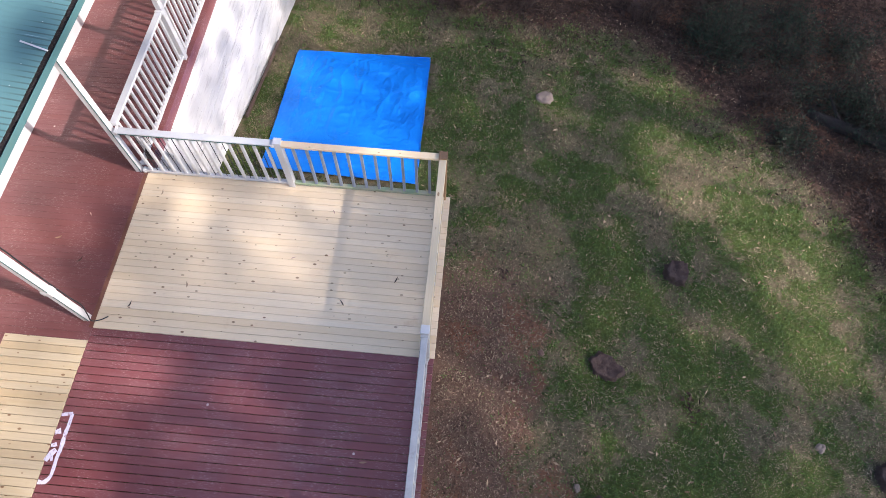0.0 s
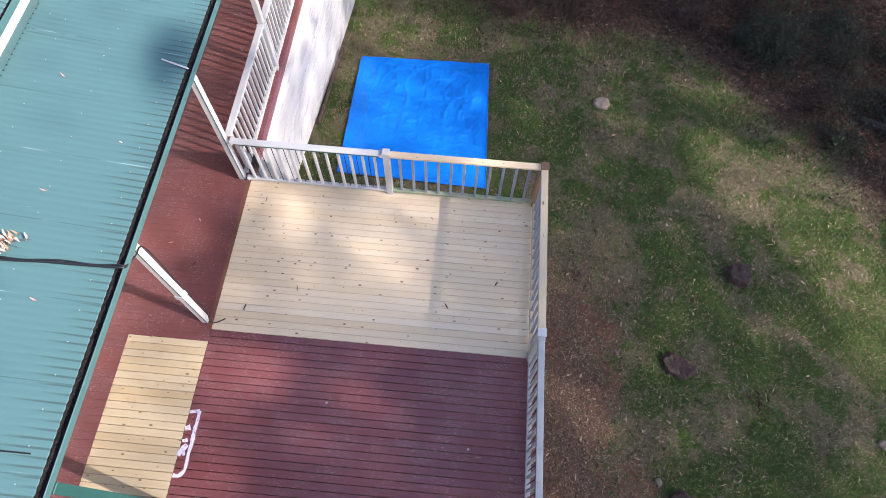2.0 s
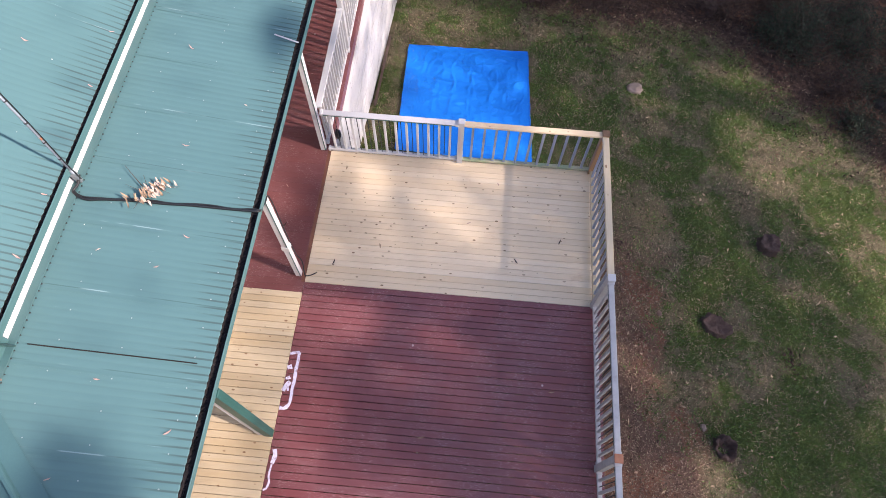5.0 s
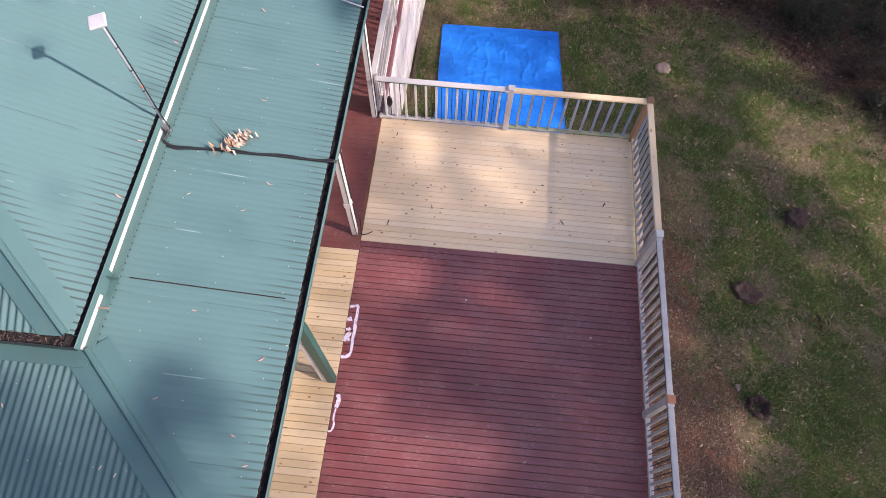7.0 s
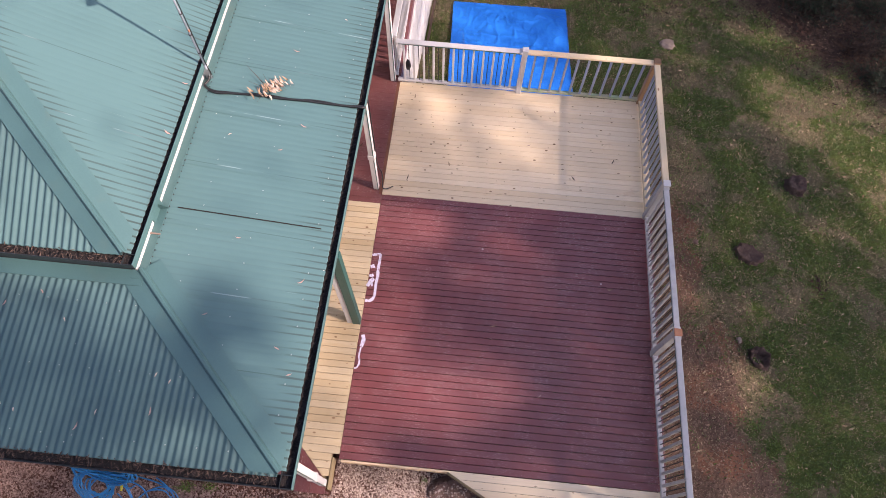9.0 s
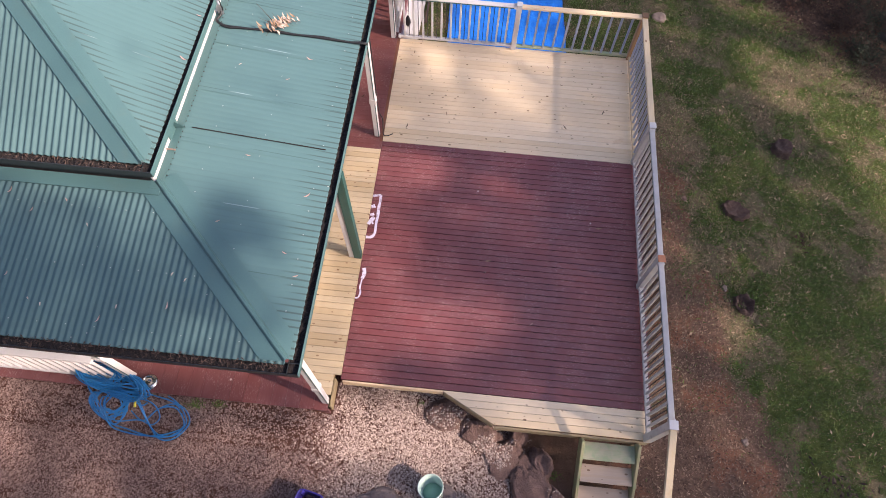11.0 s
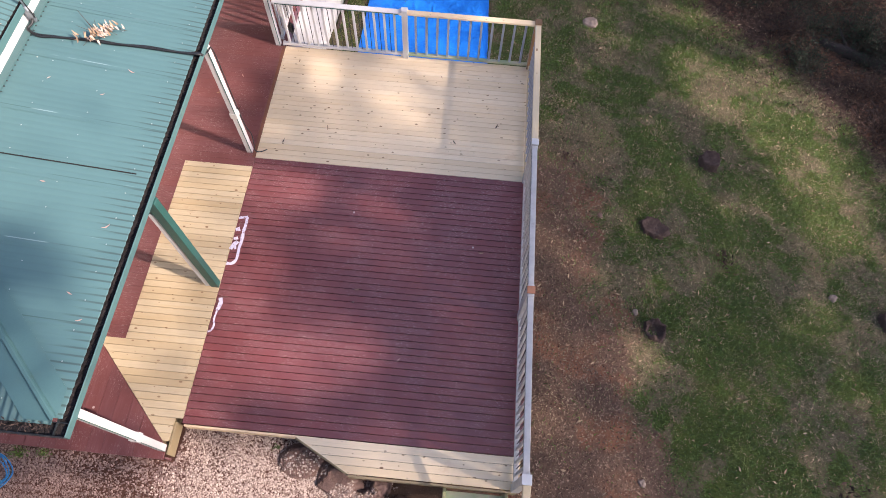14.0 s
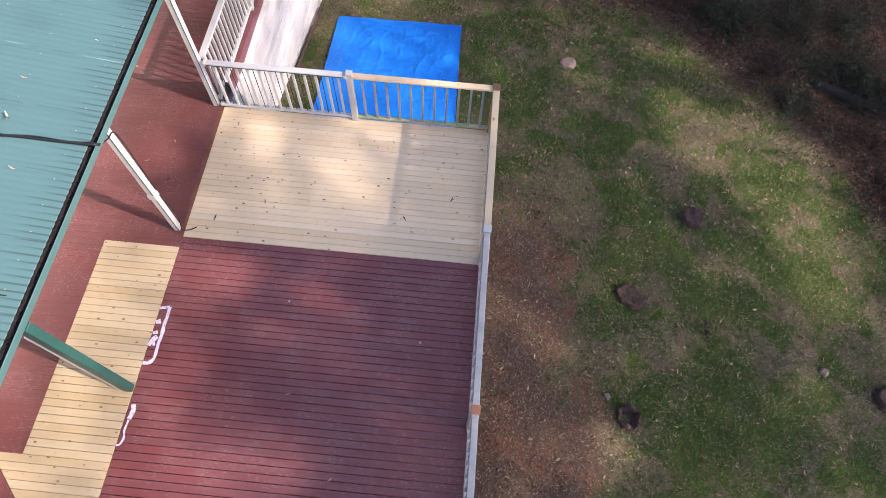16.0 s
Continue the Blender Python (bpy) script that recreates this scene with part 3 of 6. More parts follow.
def lawn():
    r = np.random.default_rng(3)
    x, y = r.uniform(0, 14.5, 780000), r.uniform(-6.8, 12.5, 780000)
    g, gr, li, tu = covers(x, y)
    dice, clear = r.random(len(x)), open_ground(x, y)
    tuft = 0.35 + 1.1 * step(0.6 * fractal(x * 8.5, y * 8.5 + 3, 3) + 0.4 * fractal(x * 3.1 + 7, y * 3.1, 2), 0.42, 0.60)
    lush = (dice < (0.06 * tu + 0.94 * g) * tuft) & clear
    scatter("grass", x[lush], y[lush], height(x[lush], y[lush]) - 0.004, blades(int(lush.sum()), (0.016, 0.062), (0.003, 0.009), r), GRASS, "patches of lush short green lawn grass", "grass")
    worn = 1 - 0.65 * step(-y, 2.2, 4.2)
    dry = ~lush & (dice < (0.12 + 0.30 * g + 0.75 * tu) * worn) & (tu > 0.05) & clear
    scatter("dry_grass", x[dry], y[dry], height(x[dry], y[dry]) - 0.004, blades(int(dry.sum()), (0.012, 0.042), (0.003, 0.008), r), STRAW, "thin patches of dead straw-coloured grass", "grass")
    # clippings and bark strips, mostly on the thin patches
    x, y = r.uniform(0, 14.5, 120000), r.uniform(-6.8, 12.5, 120000)
    g, gr, li, tu = covers(x, y)
    n2 = 0.5 * fractal(x * 1.3 + 40, y * 1.3, 4) + 0.5 * fractal(x * 6.5 + 4, y * 6.5, 3)
    keep = (r.random(len(x)) < (0.05 + 0.75 * step(n2, 0.44, 0.62)) * (1 - 0.45 * g) * (1 - 0.6 * step(-y, 2.2, 4.2))) & open_ground(x, y) & (gr < 0.5)
    x, y = x[keep], y[keep]
    scatter("dry_grass_litter", x, y, height(x, y) + 0.014, leaf_shapes(len(x), (0.02, 0.075), (0.005, 0.014), 0.5, r), STRAW, "scattered dry clippings and bark strips on the lawn", "litter")
    # curls of bark in drifts, and chips on the bare soil
    x, y = r.uniform(0.3, 14.0, 15000), r.uniform(-6.5, 12.0, 15000)
    n3 = fractal(x * 0.8 + 11, y * 0.8 + 4, 4)
    keep = (r.random(len(x)) < 0.04 + 0.5 * step(n3, 0.48, 0.66)) & open_ground(x, y) & (covers(x, y)[1] < 0.5)
    x, y = x[keep], y[keep]
    scatter("bark_strips", x, y, height(x, y) + 0.025, leaf_shapes(len(x), (0.035, 0.10), (0.008, 0.022), 0.6, r), DEAD_LEAF, "curled tan bark strips and leaves on the lawn", "litter")
    x, y = r.uniform(4.25, 9.0, 52000), r.uniform(-6.6, 3.6, 52000)
    tu = covers(x, y)[3]
    keep = (r.random(len(x)) < (0.95 - tu)) & open_ground(x, y)
    x, y = x[keep], y[keep]
    scatter("soil_chips", x, y, height(x, y) + 0.008, leaf_shapes(len(x), (0.015, 0.06), (0.010, 0.028), 0.9, r), CHIP, "brown bark chips strewn on the bare soil", "litter")
    x, y = r.uniform(0.3, 13, 900), r.uniform(-6.5, 10.5, 900)
    keep = open_ground(x, y)
    x, y = x[keep], y[keep]
    scatter("fallen_leaves", x, y, height(x, y) + 0.03, leaf_shapes(len(x), (0.05, 0.13), (0.02, 0.045), 0.6, r), DEAD_LEAF, "scattered tan fallen leaves on the lawn", "leaves")


lawn()


def pebble_shapes(k, r):
    """Squat five-cornered stones turned at random."""
    s = r.uniform(0.008, 0.022, k)[:, None]
    base = np.array([(1, 0, 0.0), (0.1, 0.9, 0), (-0.9, 0.2, 0.0), (-0.2, -0.95, 0), (0.15, 0.1, 0.75)])
    a = r.uniform(0, 6.283, k)
    rot = np.stack([np.stack([np.cos(a), -np.sin(a), 0 * a], -1), np.stack([np.sin(a), np.cos(a), 0 * a], -1), np.stack([0 * a, 0 * a, 1 + 0 * a], -1)], 1)
    c = np.einsum("nij,kj->nki", rot, base) * (1 + r.uniform(-0.3, 0.3, (k, 5, 3))) * s[:, None]
    return c, [(0, 1, 4), (1, 2, 4), (2, 3, 4), (3, 0, 4)]


def pebbles():
    r = np.random.default_rng(5)
    x, y = r.uniform(-5.0, 2.75, 170000), r.uniform(-6.7, -3.85, 170000)
    g, gr, li, tu = covers(x, y)
    n = fractal(x * 1.0 + 8, y * 1.0, 5)
    lawnless = ~((y > -4.53) & (x < -0.1)) & ~((y > -4.05))
    bright = step(x, -0.6, 0.6)
    keep = (r.random(len(x)) < gr * (0.34 + 0.30 * bright + 0.75 * step(n - 0.14 * step(y, -5.4, -4.8) * (1 - bright), 0.36, 0.50))) & lawnless
    x, y = x[keep], y[keep]
    clean = step(x + 1.6 * (fractal(x * 1.4, y * 1.4 + 3, 4) - 0.5), -0.5, 0.5) > r.random(len(x))
    for pick, mat, label in ((clean, PEBBLE, "pale brown crushed gravel bed before the steps"), (~clean, PEBBLE_DIRTY, "soil-stained pinkish gravel beside the verandah")):
        scatter("gravel", x[pick], y[pick], height(x[pick], y[pick]) - 0.002, pebble_shapes(int(pick.sum()), r), mat, label, "gravel")


pebbles()


# ---- house, verandah roof ----
EAVE_X, EAVE_Z, TOP_X, TOP_Z = -0.20, 2.40, -1.93, 2.669
EAVE_Y, TOP_Y, NORTH = -4.50, -2.75, 13.0
house = thing("house", "house with teal corrugated steel hip roof and verandah", "house", "", "structure")


def corrugated(name, edge, down, count, pitch, length_of, parent, label, material=TEAL, amp=0.0115, scallop=0.0):
    """A corrugated sheet. edge(i): top point of wave line i; down: unit way down the slope; length_of(i): its length."""
    verts, faces = [], []
    per = 8
    up = Vector((0, 0, 1))
    for i in range(count * per + 1):
        s = i / per * pitch
        top, n = edge(s), amp * math.cos(2 * math.pi * i / per)
        a, b = length_of(s)
        b += scallop * math.cos(2 * math.pi * i / per)
        e = min(0.012, (b - a) * 0.3)
        verts += [top + down * d + up * n for d in (a, a + e, b - e, b)]
    for i in range(count * per):
        for j in range(3):
            faces.append((4 * i + j, 4 * i + j + 1, 4 * i + j + 5, 4 * i + j + 4))
    me = mesh_of(name, verts, faces, material, True)
    ob = part(name, me, None, parent, label)
    so = ob.modifiers.new("thick", "SOLIDIFY")
    so.thickness = 0.0015
    return ob


def roofs():
    drop = (TOP_Z - EAVE_Z) / (TOP_X - EAVE_X)
    run = EAVE_X - TOP_X
    # verandah, east side: cut along the hip towards the corner
    down = Vector((1, 0, drop))
    hip = lambda y: max(0.0, min(run, (TOP_Y - y) * run / (TOP_Y - EAVE_Y)))
    n = int((NORTH - EAVE_Y) / 0.076)
    corrugated("roof_sheet", lambda s: Vector((TOP_X, EAVE_Y + s, TOP_Z)), down, n, 0.076, lambda s: (hip(EAVE_Y + s), run + 0.072), house, "teal corrugated steel", TEAL_EAST, 0.0014, 0.003)
    for k in range(1, 22):
        y = -4.43 + 0.762 * k
        beam("sheet_lap", (TOP_X + hip(y) + 0.05, y, TOP_Z + hip(y) * drop + 0.002), (EAVE_X + 0.02, y, EAVE_Z - 0.002), 0.016, 0.004, TEAL_EAST, house, 0.001)
    # verandah, south side
    runy = TOP_Y - EAVE_Y
    down = Vector((0, -1, -(TOP_Z - EAVE_Z) / runy))
    hipx = lambda x: max(0.0, (x - TOP_X) * runy / run)
    n = int((EAVE_X + 9.0) / 0.076)
    corrugated("roof_sheet", lambda s: Vector((EAVE_X - s, TOP_Y, TOP_Z)), down, n, 0.076, lambda s: (hipx(EAVE_X - s), runy + 0.06), house, "teal corrugated steel", amp=0.0085)
    # main roof
    mx, my, mz, rise = -2.045, -2.66, 2.95, 0.46
    back = 5.0
    down = Vector((1, 0, -rise))
    cut = lambda y: max(0.0, back - (y - my))
    n = int((NORTH - my) / 0.076)
    corrugated("roof_sheet", lambda s: Vector((mx - back, my + s, mz + back * rise)), down, n, 0.076, lambda s: (cut(my + s), back + 0.065), house, "teal corrugated steel", TEAL_MAIN, 0.0012, 0.003)
    down = Vector((0, -1, -rise))
    n = int(8.0 / 0.076)
    corrugated("roof_sheet", lambda s: Vector((mx - s, my + back, mz + back * rise)), down, n, 0.076, lambda s: (max(0.0, back - s), back + 0.03), house, "teal corrugated steel")
    # hip caps: a rolled ridge with two flat wings
    def cap(name, a, b, da, db, w=0.20):
        a, b = Vector(a), Vector(b)
        la, lb = Vector(da).normalized(), Vector(db).normalized()
        up = Vector((0, 0, 1))
        prof = [la * w + up * 0.012, la * 0.035 + up * 0.014, la * 0.026 + up * 0.038, la * 0.012 + up * 0.052, lb * 0.012 + up * 0.052, lb * 0.026 + up * 0.038, lb * 0.035 + up * 0.014, lb * w + up * 0.012]
        k = len(prof)
        d = (b - a).normalized()
        verts = [a + q for q in prof] + [b - d * max(0.0, math.hypot(q.x, q.y) - 0.02) + q for q in prof]
        faces = [(j, j + 1, k + j + 1, k + j) for j in range(k - 1)]
        ob = part(name, mesh_of(name, verts, faces, TEAL_TRIM), None, house, "flat teal steel ridge capping")
        so = ob.modifiers.new("thick", "SOLIDIFY")
        so.thickness = 0.002
    cap("hip_cap", (TOP_X - 0.02, TOP_Y + 0.02, TOP_Z + 0.006), (EAVE_X + 0.02, EAVE_Y - 0.02, EAVE_Z + 0.004), (-0.71, -0.71, -0.71 * 0.155 + 0.0), (0.71, 0.71, 0.71 * -0.155), 0.21)
    cap("hip_cap", (mx - back, my + back, mz + back * rise + 0.006), (mx + 0.02, my - 0.02, mz + 0.004), (-0.71, -0.71, -0.71 * rise), (0.71, 0.71, -0.71 * rise), 0.21)
    # apron flashing over the head of the verandah sheets, fascia, gutters
    beam("flashing", (TOP_X - 0.035, TOP_Y - 0.08, TOP_Z + 0.016), (TOP_X - 0.035, NORTH, TOP_Z + 0.016), 0.15, 0.008, TEAL_TRIM, house, 0.001, "teal apron flashing")
    beam("flashing", (-9.2, TOP_Y - 0.07, TOP_Z + 0.012), (TOP_X + 0.03, TOP_Y - 0.07, TOP_Z + 0.012), 0.17, 0.008, TEAL_TRIM, house, 0.001, "teal apron flashing")
    # dark teeth modelled for the shade in the rib mouths under the apron's edge
    verts, faces = [], []
    for k in range(int((NORTH - TOP_Y) / 0.076)):
        y, x, w = TOP_Y + 0.04 + 0.076 * k, TOP_X + 0.032, 0.009 + 0.004 * noise.noise(Vector((k * 0.7, 0.0, 3.0)))
        q = len(verts)
        reach = 0.013 + 0.007 * noise.noise(Vector((k * 1.3, 5.0, 0.0)))
        for dz in (0.0, 0.010):
            verts += [(x + dx, y + dy, TOP_Z - 0.004 + dz - 0.155 * (dx + 0.036)) for dx, dy in ((0, -w), (reach, -w * 0.6), (reach, w * 0.6), (0, w))]
        faces += [tuple(q + j for j in f) for f in ((0, 3, 2, 1), (4, 5, 6, 7), (0, 1, 5, 4), (1, 2, 6, 5), (2, 3, 7, 6), (3, 0, 4, 7))]
    part("closure_strip", mesh_of("closure_strip", verts, faces, GUTTER_DARK), None, house, "dark teeth standing for the shade in the rib mouths under the flashing")
    block("fascia", (-2.005, -2.74, 2.60), (-1.98, -2.18, 2.855), WHITE, house, 0.002, "white painted fascia board")
    block("fascia", (-2.005, -1.93, 2.60), (-1.98, NORTH, 2.855), WHITE, house, 0.002, "white painted fascia board")
    block("fascia", (-9.2, -2.72, 2.60), (-2.007, -2.695, 2.855), GUTTER_DARK, house, 0.002)
    block("flashing_patch", (-2.003, -2.18, 2.60), (-1.965, -1.93, 2.855), TEAL_TRIM, house, 0.002, "teal flashing patch over the fascia")
    tri = bmesh.new()
    vs = [tri.verts.new(p) for p in ((-1.96, -2.03, 2.87), (-1.96, -1.97, 2.70), (-1.85, -1.99, 2.70), (-1.96, -2.01, 2.70))]
    for f in ((0, 1, 2), (0, 2, 3), (0, 3, 1), (1, 3, 2)):
        tri.faces.new([vs[k] for k in f])
    part("flashing_fin", tri, TEAL_TRIM, house)
    block("flashing_tab", (-1.98, -2.32, 2.70), (-1.87, -2.303, 2.715), PALE_STONE, house, 0.002, "bent pale flashing tab")

    def gutter(a, b, side):
        """An open box gutter from a to b; side: the way its lip stands out."""
        a, b, s = Vector(a), Vector(b), Vector(side)
        g, up = 0.125, Vector((0, 0, 1))
        section = [s * 0.004 - up * 0.02, s * 0.004 - up * 0.09, s * g - up * 0.09, s * (g - 0.006) - up * 0.086, s * 0.010 - up * 0.086, s * 0.010 - up * 0.02]
        k = len(section)
        me = mesh_of("gutter", [a + q for q in section] + [b + q for q in section], [(j, (j + 1) % k, k + (j + 1) % k, k + j) for j in range(k)] + [tuple(range(k)), tuple(range(2 * k - 1, k - 1, -1))], GUTTER_DARK)
        name = part("gutter", me, None, house, "gutter choked with dark leaf litter")
        beam("gutter_lip", a + s * (g + 0.004) - up * 0.045, b + s * (g + 0.004) - up * 0.045, 0.010, 0.09, TEAL_TRIM if side[0] else GUTTER_DARK, name, 0.003)
        verts, faces = [], []
        L = (b - a).length
        m = int(L / 0.025)
        d = (b - a).normalized()
        r = random.Random(int(L * 100))
        for i in range(m + 1):
            for j in range(4):
                h = -0.050 + 0.020 * noise.noise(Vector((i * 0.22, j * 1.7, L))) + r.uniform(-0.009, 0.009)
                verts.append(a + d * (i * L / m) + s * (0.012 + (g - 0.022) * j / 3) + up * h)
        for i in range(m):
            for j in range(3):
                faces.append((i * 4 + j, i * 4 + j + 1, i * 4 + j + 5, i * 4 + j + 4))
        part("leaf_litter", mesh_of("leaf_litter", verts, faces, LITTER), None, name, "dark rotting leaf litter")

    for a, b, s in (((-0.175, -4.655, EAVE_Z), (-0.175, NORTH, EAVE_Z), (1, 0, 0)), ((-9.2, -4.525, EAVE_Z), (-0.045, -4.525, EAVE_Z), (0, -1, 0)),
                    ((-2.045, -2.79, 2.95), (-2.045, NORTH, 2.95), (1, 0, 0)), ((-9.2, -2.66, 2.95), (-1.92, -2.66, 2.95), (0, -1, 0))):
        gutter(a, b, s)


roofs()


# ---- house walls and verandah floor ----
block("wall", (-9.0, -2.45, -0.3), (-1.935, 13.0, 2.58), WHITE, house, 0.004, "white painted weatherboard wall")
floor = thing("verandah_floor", "verandah floor in worn red paint with new pine boards", "floor", "", "structure")


def prism(name, outline, z0, z1, material, parent, label="", bevel=0.0):
    """A flat plate with a straight-sided outline."""
    n = len(outline)
    verts = [(x, y, z0) for x, y in outline] + [(x, y, z1) for x, y in outline]
    faces = [tuple(range(n))[::-1], tuple(range(n, 2 * n))] + [(k, (k + 1) % n, n + (k + 1) % n, n + k) for k in range(n)]
    return part(name, mesh_of(name, verts, faces, material), None, parent, label)


def verandah():
    # red boards of the east side, running out from the house wall
    y = -0.166
    while y < 12.5:
        block("floor_board", (-1.96, y + 0.0005, -0.03), (-0.030, y + 0.0958, 0), RED_WALK, floor, 0.0015)
        y += 0.0965
    y = -3.085
    while y < -0.2:
        block("floor_board", (-1.96, y + 0.0005, -0.03), (-1.0865, min(y + 0.0968, -0.1665), 0), RED_WALK, floor, 0.0015)
        y += 0.0973
    block("worn_edge", (-0.078, 0.0, -0.02), (-0.0285, 2.33, 0.0022), WORN_EDGE, floor, 0.001, "rubbed bare edge of the red boards")
    # new boards let into it
    y = -0.168
    k = 0
    while y > -4.36:
        y0 = y - 0.0915
        lo = -1.085 if y0 > -3.09 else -1.43 + (-3.09 - y) * 1.0
        lo2 = lo if y0 > -3.09 else -1.43 + (-3.09 - y0) * 1.0
        hi = -0.030 if y0 > -4.06 else -0.125
        if y0 > -3.09:
            block("new_board", (lo, y0, -0.028), (hi, y, 0.002), PINE_NEW, floor, 0.003)
        elif lo2 < hi - 0.02:
            prism("new_board", [(lo, y), (lo2, y0), (hi, y0), (hi, y)], -0.028, 0.002, PINE_NEW, floor)
        y -= 0.0965
    # red boards of the south side, running out to the front edge, mitred at the corner
    x = -0.14
    while x > -8.5:
        x0 = x - 0.195
        back = lambda v: -3.10 - (v + 1.43) if v > -1.43 else -2.45
        prism("floor_board", [(x0 + 0.001, -4.535), (x - 0.002, -4.535), (x - 0.002, back(x)), (x0 + 0.001, back(x0))], -0.03, -0.001, RED_Y, floor)
        x -= 0.196
    # edge boards and bearers
    block("edge_board", (-8.5, -4.52, -0.24), (-0.125, -4.495, -0.031), RED_Y, floor, 0.003)
    block("edge_board", (-0.118, -4.47, -0.24), (-0.095, -4.07, -0.003), JOIST, floor, 0.003, "raw pine edge board")
    block("edge_board", (-0.10, 2.45, -0.19), (-0.03, 13.0, -0.012), RED_Y, floor, 0.003, "red painted edge beam")
    block("bearer", (-2.2, -4.44, -0.32), (-0.16, -2.5, -0.05), JOIST, floor, 0.003)
    block("sub_frame", (-2.2, -2.5, -0.18), (-0.05, 13.0, -0.034), JOIST, floor, 0.003)


verandah()


def skirt_wall():
    w = thing("wall_skirt", "patchy white painted board wall under the verandah", "wall", "", "structure")
    y = 2.46
    block("wall_panel", (-0.06, 2.46, -4.2), (-0.03, 10.05, -0.19), WALL_WHITE, w, 0.002)
    zs = np.linspace(-4.1, -0.195, 17)
    for a, b in zip(zs[:-1], zs[1:]):
        block("wall_board", (-0.032, 2.46, a + 0.002), (-0.008 + 0.006 * ((round(a * 10) % 3) - 1), 10.05, b - 0.001), WALL_WHITE, w, 0.003)
    block("corner_board", (-0.10, 10.05, -4.3), (0.0, 10.10, -0.19), WALL_WHITE, w, 0.004)
    block("return_wall", (-3.0, 10.0, -4.3), (-0.06, 10.06, -0.19), WALL_WHITE, w, 0.004)


skirt_wall()

# ---- deck ----
deck = thing("deck", "timber deck, half raw pine and half worn red paint", "deck", "", "structure")


def deck_boards():
    r = random.Random(4)
    # raw pine half
    n = 24
    pitch = 2.345 / n
    for k in range(n):
        y0 = 0.002 + k * pitch
        cuts = [-0.026, 4.302]
        for a, b in zip(cuts[:-1], cuts[1:]):
            block("deck_board", (a + 0.0005, y0, -0.022 + r.uniform(-0.0008, 0.0008)), (b - 0.001, y0 + pitch - 0.0032, r.uniform(-0.0008, 0.0008)), PINE_X, deck, 0.0025)
    # red half
    n = 42
    pitch = 4.085 / n
    for k in range(n):
        y1 = -0.002 - k * pitch
        cuts = [-0.026, 4.295]
        for a, b in zip(cuts[:-1], cuts[1:]):
            block("red_deck_board", (a + 0.0005, y1 - pitch + 0.0072, -0.022), (b - 0.001, y1, r.uniform(-0.001, 0.001)), RED_X, deck, 0.003)
    # pine front boards beyond the red ones, cut on the skew over the boulders
    for k in range(4):
        y1, y0 = -4.092 - k * 0.0985, -4.092 - k * 0.0985 - 0.093
        cut = lambda y: 1.40 + (-4.09 - y) * 1.92
        prism("front_board", [(cut(y1), y1), (cut(y0), y0), (4.25, y0), (4.25, y1)], -0.022, 0.001, PINE_X, deck)
    # frame below: rim boards, joists, posts
    block("rim_board", (0.0, -4.115, -0.16), (1.42, -4.09, -0.006), PINE_X, deck, 0.003)
    beam("rim_board", (1.43, -4.11, -0.11), (2.14, -4.48, -0.11), 0.03, 0.16, JOIST, deck)
    block("rim_board", (2.16, -4.515, -0.19), (4.25, -4.49, -0.024), JOIST, deck, 0.003)
    block("rim_board", (4.245, -4.48, -0.19), (4.285, 2.34, -0.024), PINE_Y, deck, 0.003)
    block("rim_board", (0.0, 2.30, -0.19), (4.2, 2.345, -0.024), JOIST, deck, 0.003)
    for k in range(9):
        x = 0.05 + k * 0.5
        block("joist", (x, -4.08, -0.17), (x + 0.045, 2.29, -0.024), JOIST, deck, 0.003)
    for x in (0.3, 2.2, 4.1):
        for y in (-3.6, -1.2, 0.4, 2.2):
            z = float(height(x, y)) - 0.1
            block("stump_post", (x, y, min(z, -0.6)), (x + 0.1, y + 0.1, -0.172), JOIST, deck, 0.004)


deck_boards()


# ---- posts and railings ----
def square_post(name, x, y, z0, z1, w, material, label, collar=None, category="post"):
    t = thing(name, label, category, "posts of the verandah")
    t.location = (x, y, z0)
    block("shaft", (x - w / 2, y - w / 2, z0), (x + w / 2, y + w / 2, z1), material, t, 0.006)
    if category == "post" and material is WHITE:
        block("edge_strip", (x + w / 2 - 0.016, y - w / 2 - 0.004, z0 + 0.01), (x + w / 2 - 0.004, y - w / 2 + 0.004, z1 - 0.02), GREEN_PAINT, t, 0.001, "dark green strip")
    if collar:
        for zc in collar:
            block("collar", (x - w / 2 - 0.011, y - w / 2 - 0.011, zc), (x + w / 2 + 0.011, y + w / 2 + 0.011, zc + 0.10), WHITE, t, 0.005)
    return t


square_post("verandah_post", -0.13, 0.12, 0, 2.30, 0.085, WHITE, "white painted verandah post with a scuffed collar", (0.85,))
square_post("verandah_post", -0.155, 2.37, 0, 2.30, 0.085, WHITE, "white painted verandah post at the railing corner")
square_post("verandah_post", -0.175, -4.40, 0, 2.30, 0.085, WHITE, "white painted verandah corner post with a collar", (0.75,))
square_post("verandah_post", -2.90, -4.34, 0, 2.30, 0.085, WHITE, "white painted verandah post beside the hose", (0.9,))
g = thing("verandah_post", "two-tone verandah post, dark green and white", "post", "posts of the verandah")
g.location = (-0.085, -2.17, 0)
block("shaft", (-0.222, -2.205, 0), (-0.146, -2.130, 2.03), WHITE, g, 0.004, "white painted strip")
block("green_shaft", (-0.144, -2.215, 0), (-0.030, -2.120, 2.30), GREEN_PAINT, g, 0.004, "dark green painted half")


